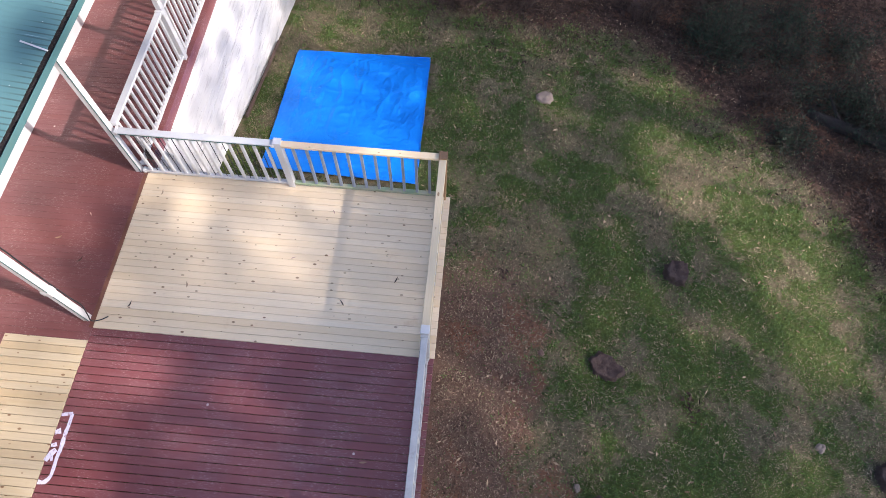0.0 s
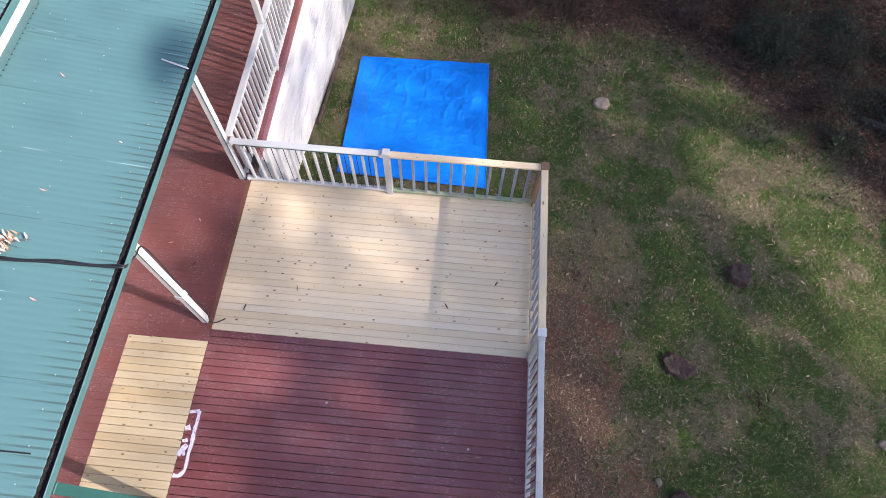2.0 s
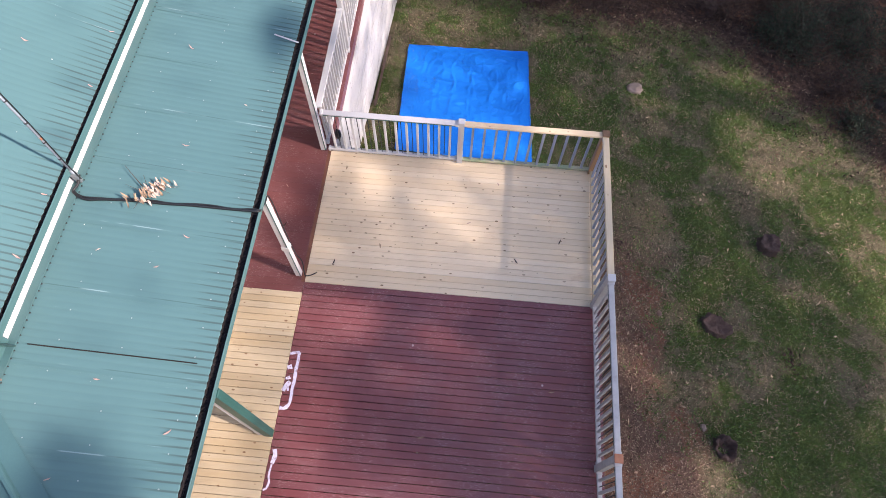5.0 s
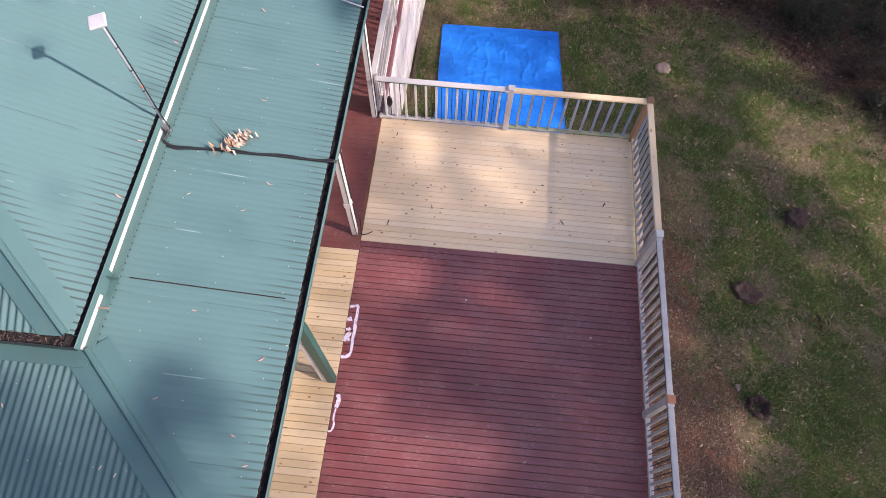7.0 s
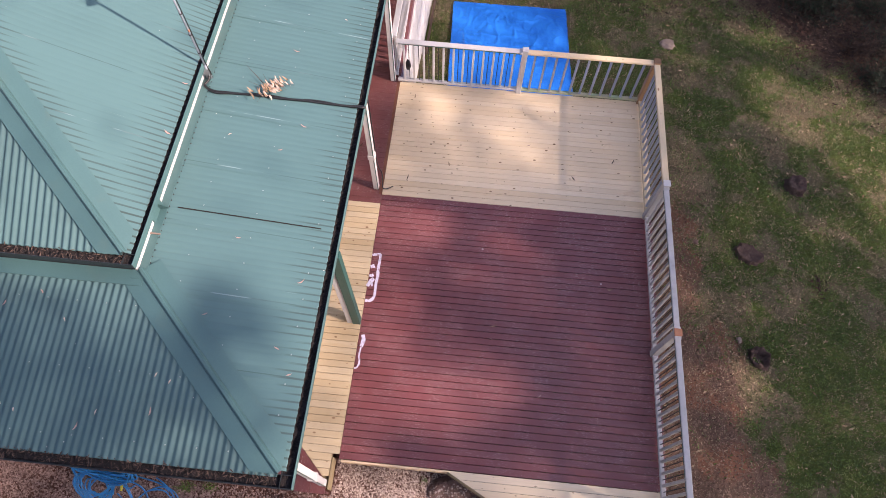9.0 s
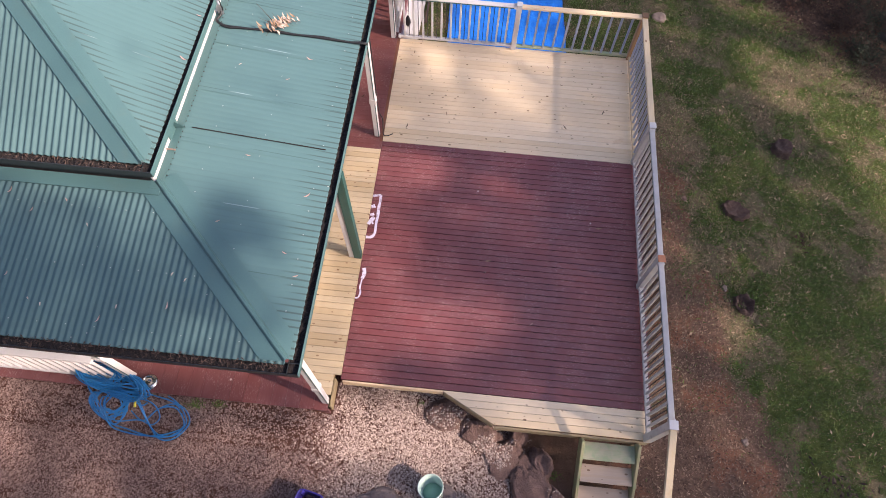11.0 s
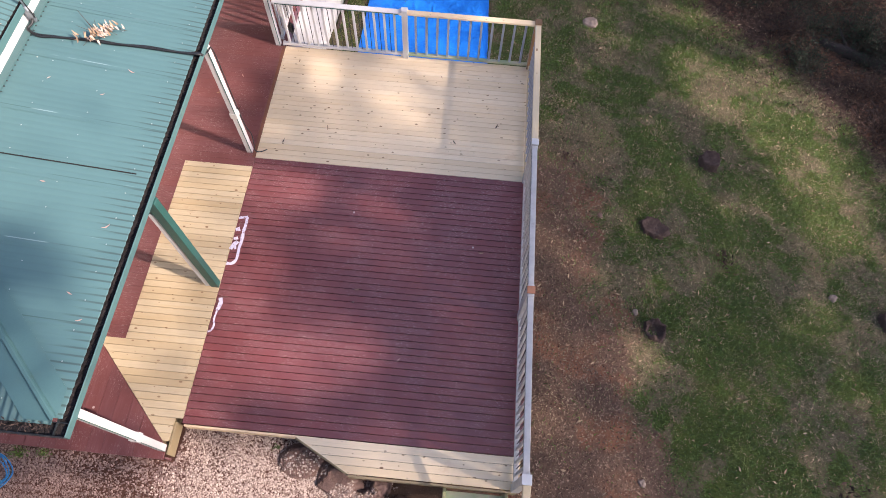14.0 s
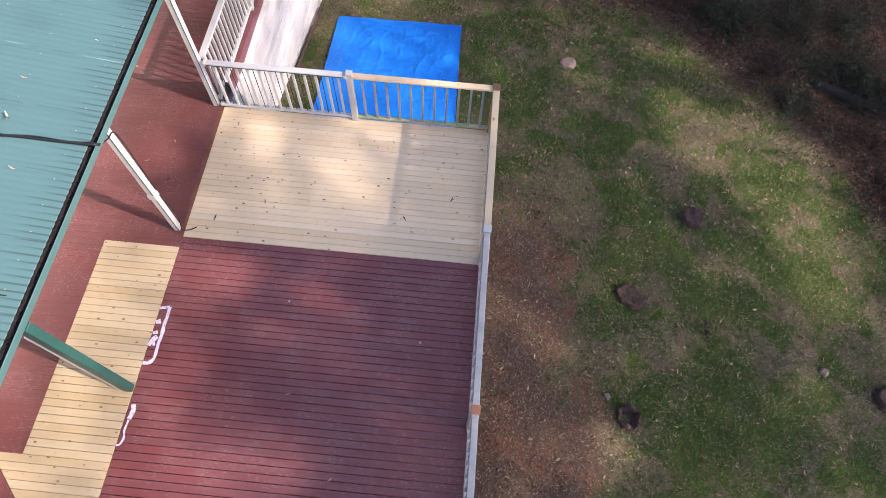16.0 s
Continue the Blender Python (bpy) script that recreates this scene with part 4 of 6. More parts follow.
def railing(a, b, count, paint, rail_paint, label, z=0.0, top=0.99, post=None, low=0.075, w=0.095, rods=False, bal=0.036, inner=(0, -1, 0), low_paint=None):
    """A balustrade from a to b: top and bottom rail, balusters, a post at its far end."""
    a, b = Vector((*a, z)), Vector((*b, z))
    d = b - a
    t = thing("railing", label, "railing", "railings of the deck and verandah")
    t.location = a
    up = Vector((0, 0, 1))
    way = d.normalized()
    beam("top_rail", a + way * 0.04 + up * (top - 0.02), b - way * 0.04 + up * (top - 0.02), w, 0.042, rail_paint, t, 0.006)
    beam("bottom_rail", a + way * 0.04 + up * low, b - way * 0.04 + up * low, 0.06, 0.045, low_paint or rail_paint, t, 0.005)
    for q, sgn in ((a, 1), (b, -1)):
        if rail_paint in (WHITE, GREYED):
            beam("rail_bracket", q + way * sgn * 0.045 + up * (top - 0.018), q + way * sgn * 0.085 + up * (top - 0.018), w + 0.012, 0.052, rail_paint, t, 0.004)
            beam("rail_bracket", q + way * sgn * 0.045 + up * low, q + way * sgn * 0.08 + up * low, 0.074, 0.056, rail_paint, t, 0.004)
    for k in range(count):
        p = a + d * ((k + 1) / (count + 1))
        beam("baluster", p + up * (low + 0.022), p + up * (top - 0.041), bal, bal, paint, t, 0.003)
    if rods:
        off = Vector(inner) * (w / 2 - 0.004) + up * (top - 0.026)
        beam("rail_strip", a + way * 0.09 + off, b - way * 0.09 + off, 0.012, 0.018, GREEN_PAINT, t, 0.002, "dark green strip")
        for k in range(count - 1):
            p = a + d * ((k + 1.5) / (count + 1))
            tube("thin_rod", [p - a + up * (low + 0.02), p - a + up * (top - 0.04)], 0.006, BLACK, t, "thin black metal rod", 6)
    if post:
        pw, ph, mat, cap_mat, cap_label = post
        q = b
        upright = block("post", (q.x - pw / 2, q.y - pw / 2, z - 0.0), (q.x + pw / 2, q.y + pw / 2, z + ph), mat, t, 0.005)
        part("post_cap", box_mesh((pw + 0.012, pw + 0.012, 0.013), cap_mat, 0.003), None, upright, cap_label).location.z = ph / 2 + 0.0075
    return t


RX, RY = 4.19, 2.335
railing((-0.10, RY), (2.065, RY), 12, WHITE, WHITE, "white painted balustrade with thin black rods", rods=True, post=(0.09, 1.02, WHITE, WHITE, ""))
railing((2.065, RY), (RX, RY), 11, GALVANISED, PINE_X, "balustrade with raw pine rails and blue-grey metal balusters", post=(0.10, 1.01, PINE_BROWN, BROWN_CAP, "brown end grain"), low_paint=TREATED)
railing((RX, RY), (RX + 0.005, 0.02), 14, GALVANISED, PINE_Y, "balustrade with a raw pine top rail and blue-grey metal balusters", post=(0.09, 1.02, GREYED, WHITE, "flaking white post cap"))
railing((RX + 0.005, 0.02), (RX + 0.015, -2.23), 14, GREYED, GREYED, "weathered white balustrade beside the red boards", w=0.075, rods=True, inner=(-1, 0, 0), post=(0.09, 1.01, GREYED, RUST, "terracotta end grain"))
railing((RX + 0.015, -2.23), (RX + 0.03, -4.46), 14, GREYED, GREYED, "weathered white balustrade ending at the steps", w=0.075, rods=True, inner=(-1, 0, 0), post=(0.10, 1.03, GREYED, WHITE, ""))
yy = 2.37
for k in range(4):
    railing((-0.10, yy), (-0.10, yy + 2.12), 15, WHITE, WHITE, "white painted verandah balustrade", top=1.0, post=(0.085, 2.28, WHITE, WHITE, ""), low=0.09, rods=False)
    yy += 2.12
railing((-2.95, -4.39), (-5.1, -4.39), 15, WHITE, WHITE, "white painted verandah balustrade behind the hose", top=0.95)


# ---- steps ----
def steps():
    t = thing("steps", "three-tread pine steps with greenish treated timber", "steps")
    t.location = (3.36, -4.5, 0)
    gz = float(height(3.7, -5.35))
    for x in (3.345, 4.105):
        beam("stringer", (x + 0.02, -4.52, -0.07), (x + 0.02, -5.37, -0.66), 0.04, 0.20, TREATED_Y, t, 0.005, "green-tinged treated stringer")
    for k in range(3):
        y1, z = -4.545 - k * 0.268, -0.155 - k * 0.18
        block("tread", (3.388, y1 - 0.235, z - 0.04), (4.102, y1, z), TREATED if k == 0 else TREAD, t, 0.005, "mossy green treated tread" if k == 0 else "")
    h = thing("stair_handrail", "sloping raw pine handrail with a short end post", "handrail")
    h.location = (4.25, -4.5, 0)
    a, b = (4.23, -4.50, 0.98), (4.25, -5.36, 0.53)
    beam("rail", a, b, 0.09, 0.045, PINE_Y, h, 0.006)
    block("end_post", (4.205, -5.35, float(height(4.2, -5.4)) - 0.05), (4.295, -5.26, 0.52), PINE_Z, h, 0.005)
    s = thing("corner_stump", "weathered timber support below the deck corner", "post")
    s.location = (4.2, -4.45, -0.2)
    block("shaft", (4.15, -4.47, float(height(4.2, -4.4)) - 0.1), (4.24, -4.38, -0.192), JOIST, s, 0.004)


steps()


# ---- unseen trees beyond the lawn, east of the place, added for their shade ----
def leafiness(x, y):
    """Shade wanted at each spot of the deck's level where a sunbeam would land: how closely the unseen crowns shut out
    the sun.
    """
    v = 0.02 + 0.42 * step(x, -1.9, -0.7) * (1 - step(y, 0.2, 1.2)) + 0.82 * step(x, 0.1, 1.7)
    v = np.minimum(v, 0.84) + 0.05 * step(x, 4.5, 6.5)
    # one ellipse for each lit or shaded patch to be cast
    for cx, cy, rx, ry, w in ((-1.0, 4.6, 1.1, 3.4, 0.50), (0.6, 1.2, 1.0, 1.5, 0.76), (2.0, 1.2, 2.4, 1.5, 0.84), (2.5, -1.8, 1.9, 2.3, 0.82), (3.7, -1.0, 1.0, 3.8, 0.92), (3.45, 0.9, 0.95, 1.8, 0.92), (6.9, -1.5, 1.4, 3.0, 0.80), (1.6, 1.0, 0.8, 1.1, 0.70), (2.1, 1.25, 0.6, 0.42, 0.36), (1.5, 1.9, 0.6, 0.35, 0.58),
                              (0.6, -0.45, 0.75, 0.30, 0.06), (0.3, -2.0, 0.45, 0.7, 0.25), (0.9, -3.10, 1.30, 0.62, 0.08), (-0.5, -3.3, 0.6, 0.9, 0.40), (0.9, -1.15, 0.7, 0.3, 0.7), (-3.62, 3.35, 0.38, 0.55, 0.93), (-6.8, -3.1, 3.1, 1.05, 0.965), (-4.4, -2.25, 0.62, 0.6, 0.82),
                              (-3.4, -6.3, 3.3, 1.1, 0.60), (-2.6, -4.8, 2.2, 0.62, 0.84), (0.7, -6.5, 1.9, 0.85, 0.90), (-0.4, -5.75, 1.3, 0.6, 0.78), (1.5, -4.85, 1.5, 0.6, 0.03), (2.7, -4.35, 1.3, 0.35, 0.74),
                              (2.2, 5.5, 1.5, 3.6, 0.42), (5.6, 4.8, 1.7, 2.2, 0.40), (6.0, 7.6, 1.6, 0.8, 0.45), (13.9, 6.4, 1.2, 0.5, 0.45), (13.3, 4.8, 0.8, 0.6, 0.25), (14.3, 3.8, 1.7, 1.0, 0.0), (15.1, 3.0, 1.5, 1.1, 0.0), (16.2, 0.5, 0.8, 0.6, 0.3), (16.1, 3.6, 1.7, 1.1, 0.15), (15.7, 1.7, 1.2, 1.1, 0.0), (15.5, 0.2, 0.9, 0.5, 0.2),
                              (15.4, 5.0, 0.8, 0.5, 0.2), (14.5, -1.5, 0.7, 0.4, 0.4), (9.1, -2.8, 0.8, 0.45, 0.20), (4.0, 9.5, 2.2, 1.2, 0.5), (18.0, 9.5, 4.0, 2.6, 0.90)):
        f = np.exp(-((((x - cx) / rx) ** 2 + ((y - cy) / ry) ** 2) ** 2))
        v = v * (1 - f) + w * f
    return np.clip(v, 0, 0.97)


def unseen_gum_trees():
    """Tall eucalypts out of view; their leaves are set to cast the wanted dapple."""
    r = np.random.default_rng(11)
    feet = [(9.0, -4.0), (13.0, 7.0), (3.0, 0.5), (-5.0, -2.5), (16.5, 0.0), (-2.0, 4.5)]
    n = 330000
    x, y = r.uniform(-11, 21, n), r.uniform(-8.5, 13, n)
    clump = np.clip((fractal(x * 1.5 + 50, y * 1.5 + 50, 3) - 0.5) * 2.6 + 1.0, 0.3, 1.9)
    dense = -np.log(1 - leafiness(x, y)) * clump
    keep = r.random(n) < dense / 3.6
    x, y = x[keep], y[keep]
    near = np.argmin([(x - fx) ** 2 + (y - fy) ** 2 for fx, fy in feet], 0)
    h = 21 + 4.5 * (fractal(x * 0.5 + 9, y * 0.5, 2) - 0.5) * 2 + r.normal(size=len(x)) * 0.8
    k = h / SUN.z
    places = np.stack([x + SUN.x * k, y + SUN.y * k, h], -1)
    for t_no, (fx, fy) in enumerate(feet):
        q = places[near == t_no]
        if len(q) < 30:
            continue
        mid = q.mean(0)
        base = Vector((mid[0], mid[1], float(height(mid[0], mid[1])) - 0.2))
        t = thing("unseen_gum_tree", "tall unseen gum tree beyond the lawn, open crown placed for its shade", "tree", "trees beyond the lawn")
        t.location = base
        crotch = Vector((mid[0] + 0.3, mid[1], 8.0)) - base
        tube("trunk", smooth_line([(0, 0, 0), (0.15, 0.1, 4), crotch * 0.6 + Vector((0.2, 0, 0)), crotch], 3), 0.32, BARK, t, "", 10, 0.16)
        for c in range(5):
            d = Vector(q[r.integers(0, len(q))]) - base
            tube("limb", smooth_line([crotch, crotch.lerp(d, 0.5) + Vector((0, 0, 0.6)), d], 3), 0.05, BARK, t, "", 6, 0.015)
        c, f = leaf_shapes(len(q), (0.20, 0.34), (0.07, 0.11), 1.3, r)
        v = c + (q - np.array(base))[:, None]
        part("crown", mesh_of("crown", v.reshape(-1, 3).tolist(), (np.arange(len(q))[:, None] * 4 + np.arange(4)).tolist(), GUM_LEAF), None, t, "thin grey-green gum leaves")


unseen_gum_trees()


def woodland():
    """Leaf masses out of view, added to shut out the northern and southern sky."""
    r = np.random.default_rng(41)
    n = 42000
    x = r.uniform(-6, 34, n)
    y = 18.5 + 0.10 * np.maximum(0, 10 - x) + np.abs(r.normal(size=n)) * 2.4 + 1.5 * fractal(x * 0.3, 0 * x, 2)
    top = 15.0 + 7.0 * fractal(x * 0.35 + 7, y * 0.35, 3)
    z = height(x, y) + top * r.random(n) ** 0.8
    scatter("woodland", x, y, z, leaf_shapes(n, (0.6, 1.3), (0.4, 0.8), 1.2, r), DARK_LEAF, "unseen dense dark green leaf mass behind the bank, added to block sky", "woodland")
    # and a second unseen mass south of the gravel yard, which dims the skylight there
    n = 15000
    x = r.uniform(-22, 6, n)
    y = -12.0 - np.abs(r.normal(size=n)) * 2.0 - 1.5 * fractal(x * 0.3, 0 * x + 5, 2)
    z = height(x, y) + (10.0 + 5.0 * fractal(x * 0.35 + 3, y * 0.35, 3)) * r.random(n) ** 0.8
    scatter("woodland", x, y, z, leaf_shapes(n, (0.6, 1.3), (0.4, 0.8), 1.2, r), DARK_LEAF, "unseen dark green leaf mass beyond the gravel yard, added to block sky", "woodland")


woodland()


# ---- tarpaulin on the lawn ----
def tarpaulin():
    cx = [(0.70, 3.95), (3.56, 4.10), (3.46, 7.90), (0.55, 7.58)]
    nu, nv = 120, 140
    verts, faces = [], []
    for j in range(nv + 1):
        for i in range(nu + 1):
            u, v = i / nu, j / nv
            a = Vector(cx[0]).lerp(Vector(cx[1]), u)
            b = Vector(cx[3]).lerp(Vector(cx[2]), u)
            p = a.lerp(b, v)
            q = Vector((p.x * 1.6, p.y * 0.8, 0))
            fold = max(0.0, 1 - 5.5 * abs(noise.noise(Vector((p.x * 2.3, p.y * 1.1, 4))))) + 0.7 * max(0.0, 1 - 6 * abs(noise.noise(Vector((p.x * 1.5 + 3, p.y * 2.8, 7)))))
            crease = max(0.0, 1 - 9 * abs(noise.noise(Vector((p.x * 4.2 + 0.5 * noise.noise(q * 2), p.y * 1.0, 11)))))
            pleat = max(0.0, 1 - 60 * abs(v - 0.42 - 0.006 * noise.noise(q * 3))) + max(0.0, 1 - 50 * abs(u - 0.5 - 0.006 * noise.noise(q * 3)))
            w = 0.03 * noise.noise(q * 1.1) + 0.014 * fold * (0.3 + v) + 0.016 * crease * min(1.0, max(0.15, 2.2 * v - 0.5)) + 0.006 * pleat + 0.006 * noise.noise(Vector((p.x * 11, p.y * 9, 9)))
            rim = min(u, 1 - u, v, 1 - v)
            w = w * min(1, rim * 9 + 0.25)
            bow = 0.015 * noise.noise(Vector((u * 9, v * 9, 2)))
            verts.append((p.x + (bow if min(u, 1 - u) < 0.02 else 0), p.y + (bow if min(v, 1 - v) < 0.02 else 0), float(slope(p.x, p.y)) + 0.06 + w))
    for j in range(nv):
        for i in range(nu):
            k = j * (nu + 1) + i
            faces.append((k, k + 1, k + nu + 2, k + nu + 1))
    t = thing("tarpaulin", "bright blue wrinkled tarpaulin spread on the lawn", "tarpaulin")
    ob = part("sheet", mesh_of("sheet", verts, faces, TARP, True), None, t)
    m = ob.modifiers.new("thick", "SOLIDIFY")
    m.thickness = 0.004
    row = nu + 1
    south, north = verts[:row], verts[-row:]
    west, east = verts[::row], verts[nu::row]
    for side in (south, north, west, east):
        tube("hem", [Vector(p) + Vector((0, 0, 0.002)) for p in side[::3]], 0.010, TARP, t, "rolled hem", 6)
        for p in side[8::16]:
            e = part("eyelet", lathe([(0.006, 0.0), (0.012, 0.0), (0.012, 0.004), (0.006, 0.004), (0.006, 0.0)], STEEL, "eyelet", 10), None, t, "metal eyelet")
            e.location = Vector(p) + Vector((0, 0, 0.012))


tarpaulin()

# ---- things on the roof ----
def mast():
    x, y = -1.90, -0.16
    t = thing("antenna_mast", "slim steel mast with a white flat antenna panel", "antenna")
    t.location = (x, y, 2.75)
    pole = tube("pole", [(0, 0, -0.05), (0.0, 0, 0.45), (0.0, 0, 0.8), (0.0, -0.01, 1.56)], 0.012, MAST_GREY, t, "", 10)
    tube("sleeve", [(0, 0, -0.06), (0, 0, 0.16)], 0.021, MAST_GREY, t, "short wider socket at the foot", 12)
    for z in (0.36, 0.64, 0.94, 1.25):
        tube("pole_clip", [(0.004, 0, z), (0.004, 0, z + 0.008)], 0.022, BLACK, pole, "black cable tie", 8)
    tube("red_tag", [(0.010, -0.006, 0.69), (0.010, -0.006, 0.72)], 0.010, RUST, pole, "faded red tag")
    tube("feeder", smooth_line([(0.022, 0.0, 1.5), (0.024, 0.004, 0.9), (0.024, -0.004, 0.3), (0.03, 0.0, 0.0)], 4), 0.006, CABLE, t, "black feeder cable", 6)
    p = part("panel", box_mesh((0.162, 0.142, 0.028), WHITE, 0.012), None, t, "white plastic panel")
    p.matrix_basis = pose(-0.01, -0.02, 1.585, 12, -8, 20)
    b = part("bracket", box_mesh((0.06, 0.05, 0.16), STEEL, 0.004), None, t, "steel wall bracket")
    b.location = (-0.01, 0, 0.03)


mast()


def roof_cable():
    z = lambda x: 2.655 - 0.155 * (x + 1.84) + 0.022
    pts = [(-1.885, -0.13, 2.78), (-1.90, -0.22, 2.72), (-1.93, -0.30, z(-1.86) + 0.02), (-1.80, -0.36, z(-1.80)), (-1.62, -0.33, z(-1.62)), (-1.32, -0.29, z(-1.32)), (-1.02, -0.27, z(-1.02)), (-0.75, -0.24, z(-0.75)), (-0.45, -0.22, z(-0.45)), (-0.20, -0.20, z(-0.2)), (-0.06, -0.19, 2.41), (-0.045, -0.16, 2.37), (-0.07, -0.15, 2.31)]
    line = smooth_line(pts, 6)
    t = thing("roof_cable", "black cable lying across the teal roof", "cable")
    t.location = (-1.0, -0.3, 2.5)
    o = Vector(t.location)
    tube("cable", [p - o for p in line], 0.014, CABLE, t)
    tube("drop_cable", [p - o for p in smooth_line([(-0.07, -0.15, 2.31), (-0.06, 0.02, 2.24), (-0.078, 0.172, 2.10), (-0.077, 0.172, 1.3), (-0.075, 0.172, 0.62), (-0.02, 0.155, 0.40), (-0.015, 0.10, 0.22), (-0.01, 0.06, 0.10), (0.05, 0.10, 0.03), (0.13, 0.16, 0.015)], 5)], 0.008, CABLE, t, "cable running down the post")
    tube("second_cable", [p - o + Vector((0.004, 0.020 + 0.008 * math.sin(k * 0.5), -0.004)) for k, p in enumerate(line[4:])], 0.009, CABLE, t)


roof_cable()


def veranda_z(x):
    return 2.655 - 0.155 * (x + 1.84)


def flake(length, width, curl, material, name="leaf"):
    """One curled lance-shaped leaf."""
    verts, faces = [], []
    n = 6
    for k in range(n + 1):
        t = k / n
        w = width * math.sin(math.pi * min(0.97, max(0.03, t))) ** 0.8 / 2
        z = curl * length * (t - 0.5) ** 2 * 2
        x = (t - 0.5) * length
        verts += [(x, -w + 0.12 * length * t * t, z), (x, 0.12 * length * t * t, z - w * 0.35), (x, w + 0.12 * length * t * t, z)]
    for k in range(n):
        for j in range(2):
            faces.append((3 * k + j, 3 * k + j + 1, 3 * k + j + 4, 3 * k + j + 3))
    return mesh_of(name, verts, faces, material, True)


def fallen_twig():
    r = random.Random(12)
    t = thing("fallen_twig", "fallen gum twig with dry tan leaves", "twig")
    o = Vector((-1.20, -0.16, veranda_z(-1.20) + 0.02))
    t.location = o
    for k in range(7):
        a = r.uniform(0, 6.28)
        L = r.uniform(0.15, 0.32)
        d = Vector((math.cos(a), math.sin(a), 0)) * L
        tube("stem", smooth_line([(0, 0, 0.02), d * 0.5 + Vector((r.uniform(-0.03, 0.03), r.uniform(-0.03, 0.03), 0.05)), d + Vector((0, 0, -0.155 * d.x + 0.02))], 4), 0.004, TWIG, t, "", 5, 0.0015)
    tube("stem", smooth_line([(-0.05, 0.02, 0.03), (-0.20, 0.15, 0.07), (-0.33, 0.27, 0.08)], 4), 0.006, TWIG, t, "", 5, 0.002)
    kinds = [flake(0.10, 0.022, 0.5, PALE_LEAF), flake(0.11, 0.024, 0.9, DEAD_LEAF), flake(0.085, 0.025, -0.6, PALE_LEAF), flake(0.10, 0.022, 0.4, DEAD_LEAF)]
    for k in range(56):
        ob = part("dry_leaf", kinds[k % 4], None, t)
        x = r.gauss(0.04, 0.085)
        y = 0.75 * (x - 0.04) + r.gauss(-0.02, 0.05)
        ob.matrix_basis = pose(x, y, 0.03 + r.uniform(0, 0.055) - 0.155 * x, r.uniform(-40, 40), r.uniform(-6, 10), r.uniform(292, 330))


fallen_twig()


def roof_leaves():
    r = random.Random(31)
    kinds = [flake(0.060, 0.014, 0.3, PINK_LEAF), flake(0.05, 0.014, -0.4, PALE_LEAF), flake(0.085, 0.016, 0.5, PINK_LEAF)]
    places = [(-1.22, -3.1), (-0.45, -3.35), (-0.28, -3.6), (-0.9, -1.0), (-0.7, -0.62), (-1.0, 0.5), (-1.3, 1.9), (-0.5, 1.2), (-1.5, -0.9), (-1.1, -2.2), (-0.35, -2.6), (-1.5, 3.4), (-0.8, 4.4)]
    for x, y in places:
        ob = tagged(new("roof_leaf", kinds[r.randrange(3)]), "single dry leaf lying on the teal roof", "leaf", "leaves on the roof")
        ob.matrix_world = pose(x, y, veranda_z(x) + 0.016, r.uniform(-10, 10), 8.8, r.uniform(-40, 40))
    south = [(-1.55, -3.75), (-1.40, -3.80), (-1.52, -4.10), (-2.05, -4.15), (-2.85, -4.2), (-3.0, -4.15), (-3.25, -3.2), (-2.9, -3.05), (-3.55, -3.0), (-3.45, -3.95), (-3.35, -4.02), (-3.5, -4.05), (-3.3, -3.92), (-2.6, -3.3), (-2.2, -4.3)]
    for x, y in south:
        ob = tagged(new("roof_leaf", kinds[r.randrange(3)]), "single dry leaf lying on the teal roof", "leaf", "leaves on the roof")
        ob.matrix_world = pose(x, y, 2.655 + (y + 2.84) * 0.1536 + 0.016, 8, r.uniform(-10, 10), r.uniform(50, 130))
    for x, y in ((-2.02, -1.2), (-2.03, 0.9), (-2.05, 1.7), (-2.02, -0.5), (-2.35, 2.9), (-2.7, 1.2)):
        z = 2.95 + (-2.045 - x) * 0.46 + 0.02
        ob = tagged(new("roof_leaf", kinds[r.randrange(3)]), "single pinkish leaf at the main roof edge", "leaf", "leaves on the roof")
        ob.matrix_world = pose(x, y, z, 0, 22, r.uniform(-40, 40))


roof_leaves()


def gutter_leaves():
    """Dead leaves and bark flakes heaped in the gutters."""
    r = np.random.default_rng(31)
    for n, xs, ys, z in ((900, (-7.0, -0.2), (-4.64, -4.54), 2.39), (450, (-6.0, -2.0), (-2.77, -2.68), 2.94)):
        x, y = r.uniform(*xs, n), r.uniform(*ys, n)
        scatter("gutter_leaves", x, y, z + r.uniform(-0.02, 0.025, n), leaf_shapes(n, (0.02, 0.065), (0.005, 0.015), 0.5, r), TWIG, "brown dead leaves heaped in the gutter", "leaves")


gutter_leaves()


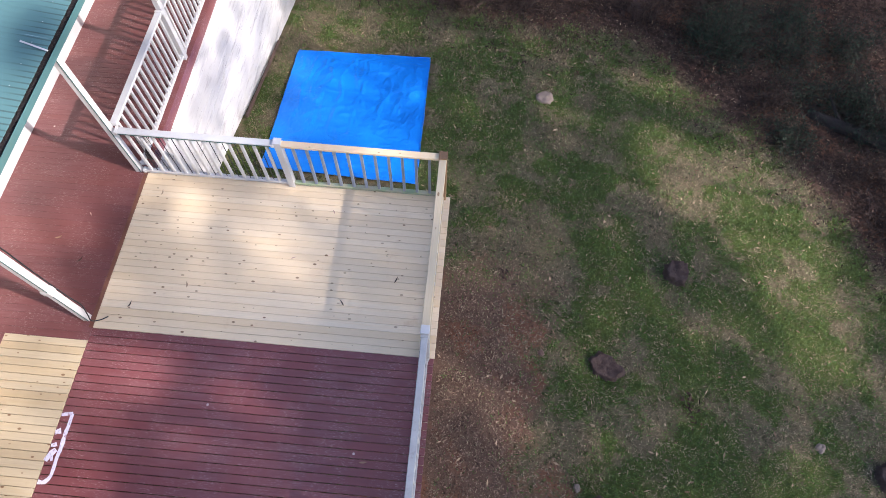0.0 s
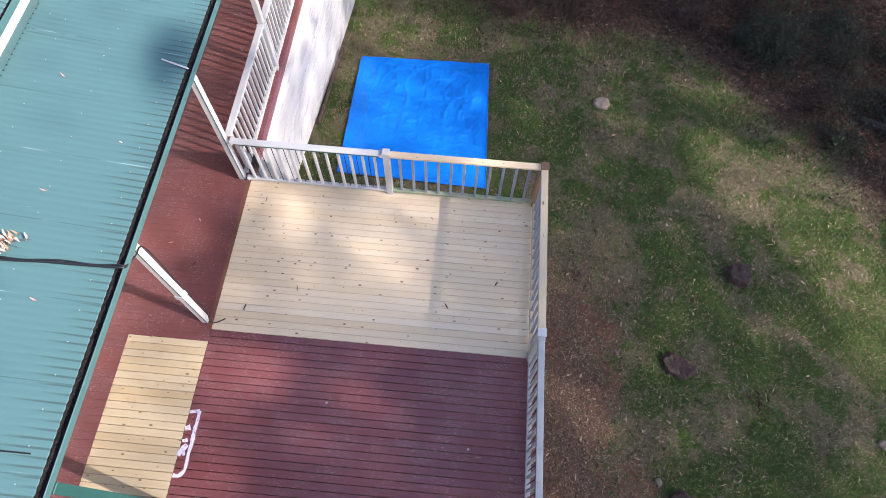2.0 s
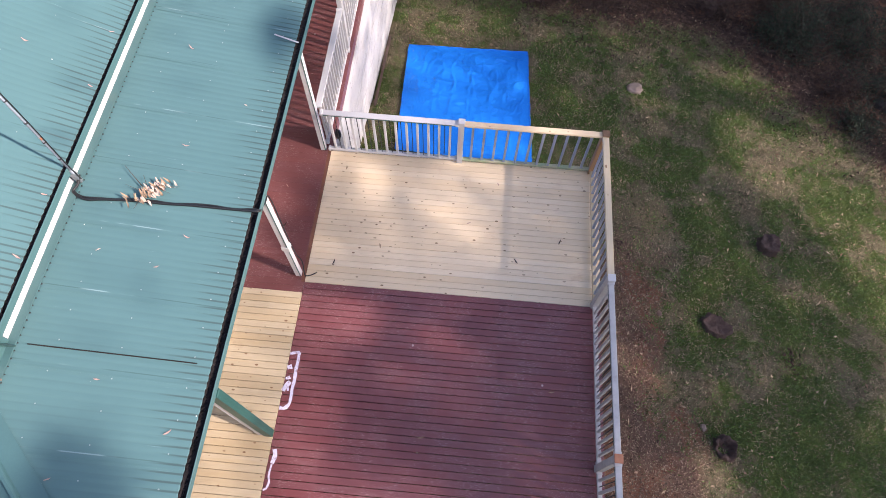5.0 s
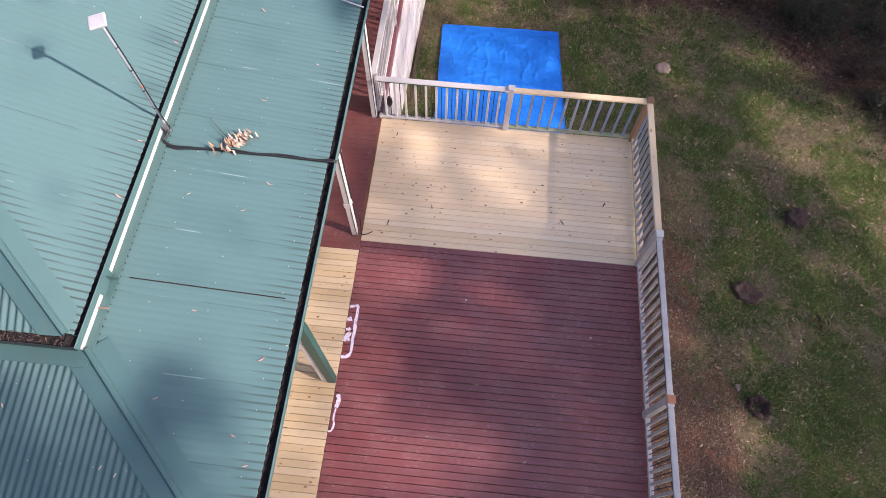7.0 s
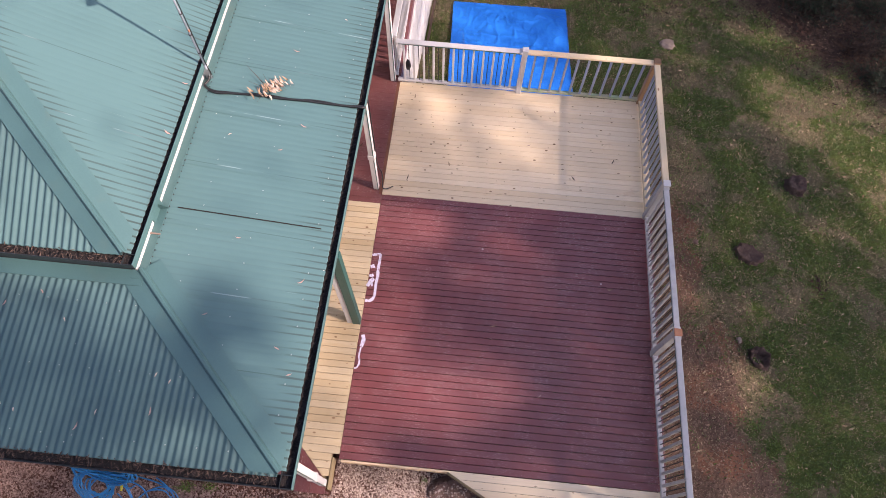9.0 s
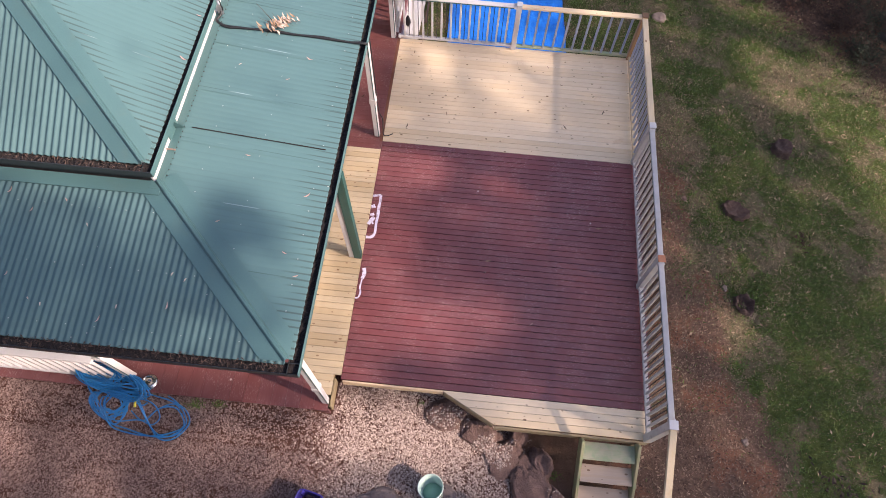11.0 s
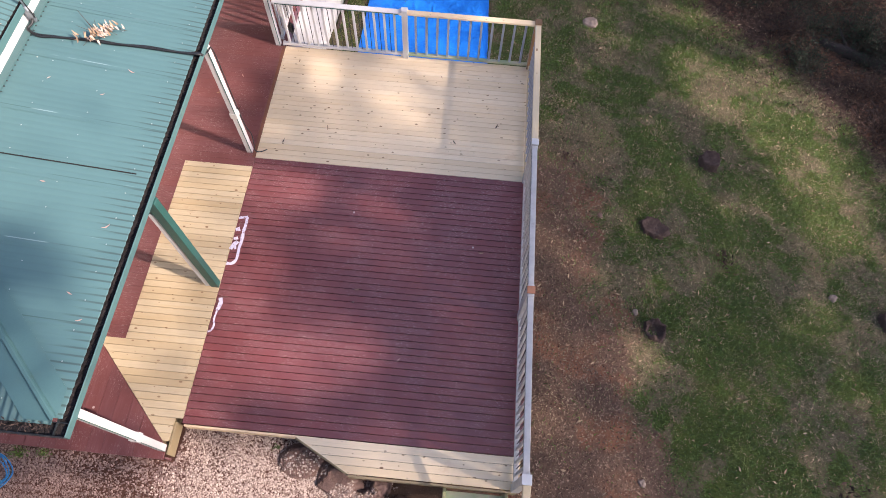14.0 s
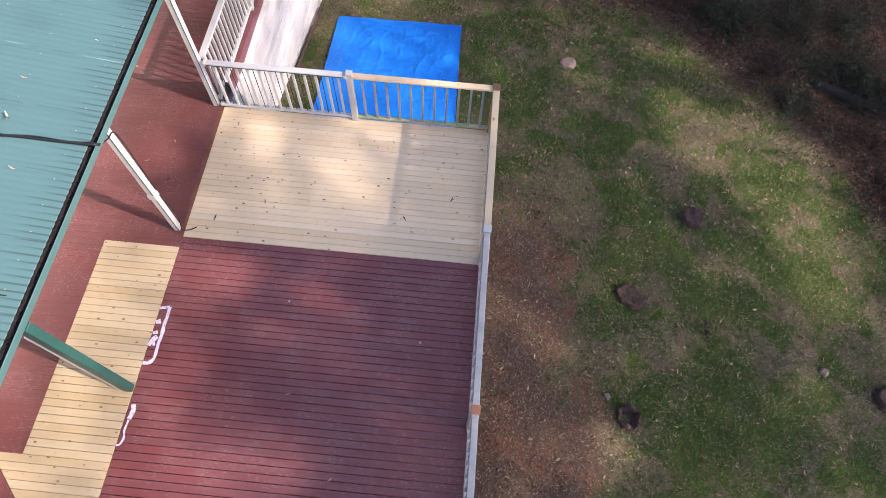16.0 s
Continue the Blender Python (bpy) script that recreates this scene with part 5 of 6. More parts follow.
def roof_screws():
    """Screw heads in rows along the purlins."""
    verts, faces = [], []
    def head(p):
        k = len(verts)
        for j in range(6):
            a = j * math.pi / 3
            verts.append((p[0] + 0.008 * math.cos(a), p[1] + 0.008 * math.sin(a), p[2] + 0.001))
        verts.append((p[0], p[1], p[2] + 0.007))
        for j in range(6):
            faces.append((k + j, k + (j + 1) % 6, k + 6))
    for x in (-0.30, -0.98, -1.55):
        y = -4.3
        while y < 9:
            if x > -1.84 + 1.0 * max(0, -2.84 - y) + 0.25:
                head((x, y, veranda_z(x) + 0.002))
            y += 0.304
    for y in (-4.38, -3.75, -3.1):
        x = -0.4
        while x > -5:
            if -x > -0.2 * -1 + (y + 4.5) * 0.99 + 0.25:
                head((x, y, 2.655 + (y + 2.84) * 0.1536 + 0.010))
            x -= 0.304
    part("roof_screws", mesh_of("roof_screws", verts, faces, SCREW), None, house, "rows of galvanised screw heads")


roof_screws()
br = thing("gutter_bracket", "pale bent metal strap over the gutter", "bracket")
br.location = (-0.2, 2.3, 2.42)
beam("strap", (-0.40, 2.36, 2.455), (-0.08, 2.28, 2.425), 0.02, 0.008, WHITE, br, 0.002)
# moss-dark lap joint across the verandah sheets
beam("lap_joint", (-1.80, -1.95, 2.662), (-0.26, -1.93, 2.422), 0.010, 0.012, LITTER, house, 0.002, "mossy dark sheet lap")

# ---- things on the deck ----
def paint_marks():
    t = thing("paint_marks", "spilled white paint outline on the red boards", "paint")
    t.location = (0.08, -1.4, 0.002)
    o = Vector(t.location)

    def stroke(points, w):
        line = smooth_line([(*p, 0.003) for p in points], 5)
        verts, faces = [], []
        for k, p in enumerate(line):
            d = (line[min(k + 1, len(line) - 1)] - line[max(k - 1, 0)]).normalized()
            s = Vector((-d.y, d.x, 0)) * w * (0.85 + 0.7 * abs(noise.noise(p * 9)))
            verts += [p + s - o, p - s - o, p - s - o - Vector((0, 0, 0.0025)), p + s - o - Vector((0, 0, 0.0025))]
        for k in range(len(line) - 1):
            for j in range(4):
                faces.append((4 * k + j, 4 * k + (j + 1) % 4, 4 * k + 4 + (j + 1) % 4, 4 * k + 4 + j))
        part("stroke", mesh_of("stroke", verts, faces, PAINT_SPILL), None, t)

    stroke([(-0.02, -1.085), (0.04, -1.07), (0.105, -1.06)], 0.020)
    stroke([(0.102, -1.06), (0.106, -1.20), (0.100, -1.30), (0.108, -1.45), (0.100, -1.56), (0.106, -1.70), (0.095, -1.78), (0.045, -1.832), (-0.02, -1.832)], 0.021)
    stroke([(-0.02, -1.285), (0.01, -1.275), (0.04, -1.262)], 0.030)
    stroke([(-0.015, -1.432), (0.02, -1.425), (0.045, -1.412)], 0.020)
    stroke([(-0.02, -1.605), (0.007, -1.54), (0.056, -1.472)], 0.030)
    stroke([(0.03, -1.54), (0.05, -1.60)], 0.014)
    stroke([(0.03, -2.36), (0.05, -2.44), (0.03, -2.54)], 0.028)
    stroke([(0.03, -2.55), (0.02, -2.68), (0.04, -2.76), (0.02, -2.84), (-0.02, -2.86)], 0.013)


paint_marks()


def deck_leaves():
    r = random.Random(8)
    kinds = [flake(0.09, 0.022, 0.3, DEAD_LEAF), flake(0.07, 0.018, -0.2, PINK_LEAF), flake(0.10, 0.02, 0.3, TWIG)]
    places = [(0.28, 2.02, 80), (2.72, 1.95, 110), (3.05, 0.62, 120), (1.0, 0.68, 95), (2.3, 1.2, 20), (3.7, 1.0, 60), (-0.9, 1.2, 20), (-0.6, 1.6, 120), (-0.5, 0.9, 50), (1.9, -2.05, 10), (2.6, -3.0, 40), (0.35, 0.35, 70), (3.6, -1.3, 0)]
    for k, (x, y, a) in enumerate(places):
        ob = tagged(new("deck_leaf", kinds[k % 3]), "small dry leaf lying on the deck boards", "leaf", "leaves on the deck")
        ob.matrix_world = pose(x, y, 0.012, 0, 0, a)
    peb = tagged(new("pebble", lathe([(0.0, 0.012), (0.012, 0.010), (0.016, 0.004), (0.012, 0.0), (0, 0)], PALE_STONE, "pebble", 10, 0.3)), "white pebble on the red boards", "pebble")
    peb.location = (1.87, -2.24, 0.001)


deck_leaves()


# ---- gravel yard ----
TOPS = []


def rock(name, x, y, size, seed, label, material=STONE, sink=0.35, turn=0.0, rough=0.35, detail=4):
    bm = bmesh.new()
    bmesh.ops.create_icosphere(bm, subdivisions=detail, radius=1)
    o = Vector((seed * 7.3, seed * 3.1, seed))
    for v in bm.verts:
        d = v.co.normalized()
        crack = abs(noise.noise(d * 2.3 + o)) * 0.12
        k = 1 + rough * noise.noise(d * 1.2 + o) + rough * 0.45 * noise.noise(d * 3.1 + o) + 0.06 * noise.noise(d * 7 + o) + 0.030 * noise.noise(d * 17 + o) - 0.05 * max(0.0, 1 - 9 * abs(noise.noise(d * 3.3 + o * 1.7))) - 0.06 + crack
        flat = max(-0.8, min(0.75 + 0.22 * noise.noise(d * 2 + o) + 0.07 * noise.noise(d * 9 + o), d.z * k))
        v.co = Vector((d.x * k * size[0], d.y * k * size[1], flat * size[2]))
    m = pose(x, y, float(height(x, y)) + size[2] * (0.8 - sink * 1.6) * 0.5, 0, 0, turn)
    if name == "boulder":
        TOPS.append((BVHTree.FromBMesh(bm), m))
    ob = new(name, finish(name, bm, material, True))
    ob.matrix_world = m
    return tagged(ob, label, "rock")


rock("boulder", 1.48, -4.33, (0.30, 0.25, 0.14), 1, "round flat red-brown boulder tucked under the deck edge", turn=20, detail=5, rough=0.22, sink=0.45)
rock("boulder", 2.00, -4.55, (0.34, 0.22, 0.16), 2, "earthy boulder half buried by the skewed deck boards", turn=-25, detail=5, sink=0.62)
rock("boulder", 2.54, -4.53, (0.14, 0.17, 0.22), 3, "upright tan boulder below the front boards", turn=10, rough=0.25)
rock("boulder", 2.36, -4.88, (0.30, 0.28, 0.12), 4, "earthy boulder among the gravel", turn=50, detail=5, sink=0.62)
rock("boulder", 2.88, -4.86, (0.18, 0.24, 0.28), 5, "grey-brown boulder beside the steps", turn=25, rough=0.25, detail=5)
rock("boulder", 2.78, -5.26, (0.30, 0.52, 0.20), 6, "broad reddish boulder before the steps", turn=25, detail=5, rough=0.25, sink=0.45)
rock("boulder", 3.14, -5.42, (0.15, 0.32, 0.22), 7, "narrow brown boulder at the foot of the steps", turn=22, rough=0.25, sink=0.45)
rock("boulder", 2.50, -5.66, (0.26, 0.26, 0.10), 12, "low brown boulder in the gravel", turn=70, sink=0.5)


def gravel_on_rocks():
    """Stray pebbles and soil lodged on the boulders."""
    r = np.random.default_rng(55)
    spots = []
    for x, y in zip(r.uniform(1.2, 3.3, 26000), r.uniform(-5.9, -4.1, 26000)):
        if r.random() > 1.5 * float(step(fractal(x * 2.5 + 4, y * 2.5, 3), 0.42, 0.62)) * (1.0 if 1.7 < x < 2.5 else 0.18):
            continue
        best = None
        for tree, m in TOPS:
            inv = m.inverted()
            hit, nor, _, _ = tree.ray_cast(inv @ Vector((x, y, 1.0)), Vector((0, 0, -1)))
            if hit is not None and nor.z > 0.45:
                p = m @ hit
                if best is None or p.z > best:
                    best = p.z
        if best is not None and best > float(height(x, y)):
            spots.append((x, y, best - 0.002))
    q = np.array(spots)
    scatter("gravel", q[:, 0], q[:, 1], q[:, 2], pebble_shapes(len(q), r), PEBBLE, "pale gravel lodged on the boulders", "gravel")


gravel_on_rocks()


def bucket():
    t = thing("bucket", "pale mint plastic bucket with a little water", "bucket")
    x, y = 1.42, -5.42
    z = float(height(x, y))
    t.location = (x, y, z + 0.03)
    t.rotation_euler = (radians(-11), radians(-8), 0)
    t.scale = (1.15, 1.15, 1.15)
    part("shell", lathe([(0.0, 0.012), (0.105, 0.012), (0.108, 0.03), (0.138, 0.285), (0.146, 0.29), (0.150, 0.28), (0.146, 0.262), (0.143, 0.26), (0.115, 0.0), (0.0, 0.0)], BUCKET_GREEN, "shell", 40), None, t)
    part("water", lathe([(0.0, 0.075), (0.112, 0.075), (0.112, 0.07), (0.0, 0.07)], plain("murky_green_water", (0.24, 0.48, 0.37), 0.08, 0, 0.1), "water", 32), None, t, "murky green water")
    tube("handle", [(0.148 * math.cos(a), 0.148 * math.sin(a), 0.27 + 0.03 * math.sin(a / 2)) for a in np.linspace(math.pi, 2 * math.pi, 16)], 0.004, STEEL, t, "wire handle", 6)
    s = thing("black_saucer", "black plastic pot saucer under the bucket", "saucer")
    s.location = (x + 0.04, y - 0.05, z + 0.005)
    part("dish", lathe([(0.0, 0.0), (0.17, 0.0), (0.185, 0.03), (0.18, 0.032), (0.165, 0.008), (0.0, 0.008)], BLACK, "dish", 32), None, s)


bucket()


def tub():
    x, y = -0.20, -5.80
    z = float(height(x, y))
    t = thing("plastic_crate", "violet blue plastic crate with rounded corners", "crate")
    t.location = (x, y, z)
    bm = bmesh.new()
    bmesh.ops.create_cube(bm, size=1, matrix=Matrix.Translation((0, 0, 0.15)) @ Matrix.Diagonal((0.36, 0.46, 0.30, 1)))
    for f in [f for f in bm.faces if f.normal.z > 0.9]:
        bm.faces.remove(f)
    bmesh.ops.bevel(bm, geom=[e for e in bm.edges if abs(e.verts[0].co.z - e.verts[1].co.z) > 0.1], offset=0.05, segments=4, affect="EDGES")
    for v in bm.verts:
        if v.co.z < 0.1:
            v.co.x *= 0.86
            v.co.y *= 0.86
    me = finish("shell", bm, TUB_BLUE)
    ob = part("shell", me, None, t)
    m = ob.modifiers.new("thick", "SOLIDIFY")
    m.thickness = 0.008
    loop = [(0.18 * (abs(math.cos(a)) ** 0.35) * math.copysign(1, math.cos(a)), 0.23 * (abs(math.sin(a)) ** 0.35) * math.copysign(1, math.sin(a)), 0.30) for a in np.linspace(0, 2 * math.pi, 49)]
    tube("rim", loop, 0.011, TUB_BLUE, t, "rolled rim", 8)
    t.rotation_euler = (0, 0, radians(-12))
    p = thing("black_pot", "black plastic plant pot with dry soil", "plant pot")
    p.location = (x - 0.04, y - 0.06, z + 0.06)
    part("shell", lathe([(0.0, 0.0), (0.12, 0.0), (0.155, 0.30), (0.163, 0.30), (0.163, 0.285), (0.148, 0.28), (0.14, 0.16), (0.0, 0.16)], BLACK, "shell", 32), None, p)
    part("soil", lathe([(0.0, 0.185), (0.08, 0.18), (0.138, 0.17), (0.138, 0.16), (0.0, 0.16)], LITTER, "soil", 24, 0.1), None, p, "dark soil and leaf scraps")


tub()
rock("stone_slab", 0.70, -5.68, (0.40, 0.27, 0.055), 21, "flat dusty grey-brown stone slab in the gravel", SLAB, 0.42, 12, 0.22, 5)
rock("stone_slab", 1.56, -5.50, (0.24, 0.19, 0.05), 22, "flat dusty stone slab beside the bucket", SLAB, 0.42, -20, 0.22, 5)
chip = thing("white_tile_shard", "white triangular shard lying on a stone slab", "shard")
chip.location = (0.62, -5.68, float(height(0.70, -5.68)) + 0.046)
for a, b in (((0, 0.06), (-0.045, -0.02)), ((-0.045, -0.02), (0.01, -0.06)), ((0.01, -0.06), (0.0, 0.06))):
    beam("edge", (*a, 0.004), (*b, 0.004), 0.022, 0.008, WHITE, None, 0.001).parent = chip


def planter():
    t = thing("garden_bed", "raised timber garden bed with grey-violet netting", "garden bed")
    z = float(height(1.9, -5.8))
    t.location = (1.6, -5.9, z)
    o = Vector(t.location)
    tube("corner_post", [(2.24 - o.x, -5.56 - o.y, -0.1), (2.24 - o.x, -5.56 - o.y, 0.34)], 0.04, PINE_Z, t, "round pine post")
    beam("side_board", (1.30, -5.80, z + 0.2), (2.22, -5.58, z + 0.2), 0.04, 0.18, PINE_NEW, t)
    beam("side_board", (2.24, -5.60, z + 0.2), (2.34, -6.6, z + 0.2), 0.04, 0.18, PINE_NEW, t)
    pts = smooth_line([(0.55, -5.98, z + 0.16), (0.95, -5.82, z + 0.20), (1.45, -5.74, z + 0.23), (1.85, -5.63, z + 0.25), (2.18, -5.55, z + 0.24)], 6)
    verts, faces, sides = [], [], 18
    for k, p in enumerate(pts):
        d = (pts[min(k + 1, len(pts) - 1)] - pts[max(k - 1, 0)]).normalized()
        side = Vector((-d.y, d.x, 0))
        for j in range(sides):
            a = 2 * math.pi * j / sides
            q = 0.085 * (1 + 0.5 * noise.noise(Vector((k * 0.55, math.cos(a) * 1.4, math.sin(a) * 1.4))) + 0.35 * noise.noise(Vector((k * 1.3, math.cos(a) * 4, math.sin(a) * 4 + 7))))
            verts.append(p - o + side * math.cos(a) * q * 1.25 + Vector((0, 0, math.sin(a) * q * 0.8)))
    for k in range(len(pts) - 1):
        for j in range(sides):
            i = (j + 1) % sides
            faces.append((k * sides + j, k * sides + i, (k + 1) * sides + i, (k + 1) * sides + j))
    part("net_roll", mesh_of("net_roll", verts, faces, NETTING, True), None, t, "crumpled heap of netting")
    prism("soil", [(0.6, -6.8), (2.28, -6.8), (2.20, -5.66), (1.3, -5.86), (0.6, -6.05)], z - 0.05, z + 0.14, LITTER, None).parent = t
    for ob in t.children:
        if ob.name.startswith("soil"):
            ob.location = -o
    r = np.random.default_rng(9)
    for k, (x, y) in enumerate(((1.62, -5.80), (1.98, -5.72), (2.12, -5.70), (1.75, -5.92))):
        n = 40
        v = r.normal(size=(n, 3)) * np.array((0.05, 0.05, 0.035))
        c, f = leaf_shapes(n, (0.03, 0.07), (0.02, 0.04), 0.8, r)
        h = tagged(new("herb_plant", mesh_of("herb_plant", (c + v[:, None]).reshape(-1, 3).tolist(), (np.arange(n)[:, None] * 4 + np.arange(4)).tolist(), HERB)), "small bright green herb in the garden bed", "plant", "herbs in the garden bed")
        h.location = (x, y, z + 0.20)


planter()


def hose():
    r = random.Random(6)
    t = thing("garden_hose", "tangled coil of bright blue garden hose", "hose")
    z = -0.33
    o = Vector((-3.12, -4.58, z))
    t.location = o
    def rest(pts):
        """Lays a line on the gravel where it would sink below it."""
        return [(x, y, max(z, float(height(o.x + x, o.y + y)) - o.z + 0.014) if o.y + y < -4.53 else z) for x, y, z in pts]

    def strand(cx, cy, rx, ry, lean, turns, z0, z1, drift):
        pts = []
        m = int(turns * 14)
        w = [r.uniform(0, 6.283) for _ in range(5)]
        for k in range(m):
            a, q = k * 6.283 / 14, k / m
            ex = rx * (1 + 0.16 * math.sin(q * 9 + w[0]) + 0.10 * math.sin(k * 0.31 + w[1]))
            ey = ry * (1 + 0.30 * math.sin(q * 11 + w[2]) + 0.18 * math.cos(k * 0.23 + w[3]))
            u, v = ex * math.cos(a), ey * math.sin(a)
            x, y = cx + drift[0] * (q - 0.5) + u, cy + drift[1] * (q - 0.5) + v + lean * u + 0.02 * math.sin(k * 1.7 + w[4])
            sag = min(0.0, (y - 0.06) * 1.1)
            pts.append((x, y, max(0.02, z0 + (z1 - z0) * q + 0.025 * math.sin(a * 1.5 + w[4]) + sag)))
        tube("coil", smooth_line(rest(pts), 3), 0.0096, HOSE_BLUE, t, "", 6)

    # the heap lies over the verandah's edge, the loose loops on the gravel
    strand(0.02, 0.17, 0.42, 0.10, -0.16, 9, 0.37, 0.50, (-0.06, 0.06))
    strand(-0.02, 0.13, 0.47, 0.13, -0.20, 8, 0.38, 0.54, (0.10, -0.05))
    strand(-0.16, 0.18, 0.27, 0.11, -0.10, 7, 0.40, 0.56, (-0.10, 0.05))
    strand(0.22, 0.06, 0.25, 0.10, -0.22, 5, 0.36, 0.46, (0.10, -0.08))
    strand(-0.05, -0.10, 0.24, 0.17, 0.10, 6, 0.03, 0.18, (0.05, 0.03))
    strand(0.02, -0.16, 0.15, 0.14, 0.0, 4, 0.05, 0.16, (-0.05, 0.02))
    for s in (0, 1):
        e = s * 0.045
        pts = [(0.36, 0.06, 0.30), (0.50, 0.07 - e, 0.10), (0.78, 0.02 - e, 0.03), (0.98 + e, -0.12, 0.02), (1.03 + e, -0.28, 0.02), (0.90, -0.44 - e, 0.02), (0.70, -0.47 - e, 0.02), (0.52, -0.36, 0.03), (0.38, -0.14 + e, 0.10), (0.24, 0.04, 0.30)]
        tube("loop", smooth_line(rest(pts), 8), 0.0096, HOSE_BLUE, t, "", 6)
        pts = [(-0.36, 0.04, 0.32), (-0.20 + e, -0.20, 0.05), (-0.08 + e, -0.36 - e, 0.02), (0.22, -0.43 - e, 0.02), (0.55, -0.49, 0.02), (0.84, -0.46 + e, 0.02), (1.00, -0.30, 0.02), (0.90, -0.12 + e, 0.02), (0.66, -0.14, 0.02), (0.42, -0.30, 0.02), (0.25, -0.20, 0.04)]
        tube("loop", smooth_line(rest(pts), 8), 0.0096, HOSE_BLUE, t, "", 6)
    pts = [(0.20, -0.10, 0.08), (0.36, -0.04, 0.05), (0.58, -0.10, 0.02), (0.66, -0.24, 0.02), (0.54, -0.34, 0.02), (0.36, -0.30, 0.03), (0.10, -0.34, 0.02)]
    tube("loop", smooth_line(rest(pts), 8), 0.0096, HOSE_BLUE, t, "", 6)
    tube("fitting", [(0.34, -0.09, 0.30), (0.35, -0.17, 0.28)], 0.016, plain("yellow_plastic", (0.6, 0.5, 0.05), 0.4), t, "yellow hose fitting")
    tube("nozzle", [(0.31, 0.20, 0.345), (0.36, 0.17, 0.36), (0.40, 0.14, 0.37)], 0.026, TUB_BLUE, t, "dark blue spray nozzle")
    b = thing("steel_bowl", "shiny stainless steel dog bowl on the verandah edge", "bowl")
    b.location = (-2.65, -4.40, 0.0)
    part("bowl", lathe([(0.0, 0.012), (0.055, 0.012), (0.072, 0.045), (0.082, 0.05), (0.105, 0.004), (0.112, 0.0), (0.108, 0.0), (0.08, 0.046), (0.0, 0.0)], CHROME, "bowl", 36), None, b)


hose()


def weeds():
    """Tufts of green weed in the gravel along the house."""
    r = np.random.default_rng(17)
    for x, y, n, size in ((-1.95, -4.62, 60, 0.09), (-1.62, -4.60, 40, 0.07), (3.05, -4.98, 50, 0.10), (1.12, -4.20, 24, 0.05), (3.22, -5.70, 40, 0.09)):
        yaw, L = r.uniform(0, 6.283, n), size * r.uniform(0.5, 1.3, n)
        px, py = r.normal(size=n) * size * 0.6, r.normal(size=n) * size * 0.3
        c, sn = np.cos(yaw), np.sin(yaw)
        verts = np.stack([np.stack([px - sn * 0.005, py + c * 0.005, 0 * px], -1), np.stack([px + sn * 0.005, py - c * 0.005, 0 * px], -1), np.stack([px + c * L, py + sn * L, L * 0.7], -1)], 1).reshape(-1, 3)
        ob = tagged(new("weed", mesh_of("weed", verts.tolist(), np.arange(3 * n).reshape(-1, 3).tolist(), GRASS)), "tuft of green weed growing in the gravel", "weed", "weeds in the gravel")
        ob.location = (x, y, float(height(x, y)))


weeds()


# ---- lawn things ----
def stump(x, y, r0, h, seed, label, hollow=False, stretch=(1.0, 1.0), turn=0.0):
    z = float(height(x, y))
    rr = random.Random(seed)
    verts, faces, n = [], [], 40
    prof = [(1.25, -0.05), (1.12, 0.10), (1.0, 0.45), (0.97, 1.0), (0.86, 1.03), (0.66 if hollow else 0.5, 0.97 if not hollow else 0.85), (0.5 if hollow else 0.3, 0.1 if hollow else 0.98), (0.0, 0.98 if not hollow else 0.08)]
    for k, (q, zz) in enumerate(prof):
        for j in range(n):
            a = 2 * math.pi * j / n
            w = 1 + 0.30 * noise.noise(Vector((math.cos(a) * 1.6, math.sin(a) * 1.6, seed))) + 0.18 * noise.noise(Vector((math.cos(a) * 6, math.sin(a) * 6, seed + zz)))
            split = 0.035 * abs(noise.noise(Vector((math.cos(a) * 5, math.sin(a) * 5, seed + 0.5)))) if 0.2 < q < 0.95 else 0.0
            verts.append((r0 * q * w * math.cos(a) * stretch[0], r0 * q * w * math.sin(a) * stretch[1], h * zz - split + ((0.09 if hollow and 0.4 < zz else 0.035) * noise.noise(Vector((math.cos(a) * q * 2.2, math.sin(a) * q * 2.2, seed * 3.3))))))
    for k in range(len(prof) - 1):
        for j in range(n):
            i = (j + 1) % n
            faces.append((k * n + j, k * n + i, (k + 1) * n + i, (k + 1) * n + j))
    ob = tagged(new("tree_stump", mesh_of("tree_stump", verts, faces, STUMP_WOOD, True)), label, "tree stump", "stumps on the lawn")
    ob.location, ob.rotation_euler = (x, y, z), (0, 0, radians(turn))


stump(8.55, 2.90, 0.205, 0.24, 1, "dark weathered tree stump in the lawn")
stump(7.06, 0.84, 0.225, 0.13, 2, "low split dark tree stump in the lawn", False, (1.15, 0.80), -20)
stump(6.82, -1.42, 0.185, 0.12, 3, "rotted hollow tree stump in bare soil", True)
stump(11.9, -0.40, 0.24, 0.20, 4, "grey sawn tree stump at the lawn edge")
rock("stone", 6.08, 7.08, (0.20, 0.17, 0.10), 8, "flat pale grey stone in the grass", PALE_STONE, 0.3, 10)
rock("stone", 10.74, -0.03, (0.09, 0.08, 0.07), 9, "small pale stone in the grass", PALE_STONE, 0.25, 10)
rock("stone", 6.3, -4.05, (0.06, 0.06, 0.05), 10, "small pale stone on bare soil", PALE_STONE, 0.25, 10)
rock("stone", 5.98, 0.95, (0.05, 0.06, 0.05), 11, "small brown stone on bare soil", STONE, 0.25, 10)
rock("stone", 6.5, -1.12, (0.05, 0.06, 0.05), 13, "small pale stone beside the rotted stump", PALE_STONE, 0.25, 10)


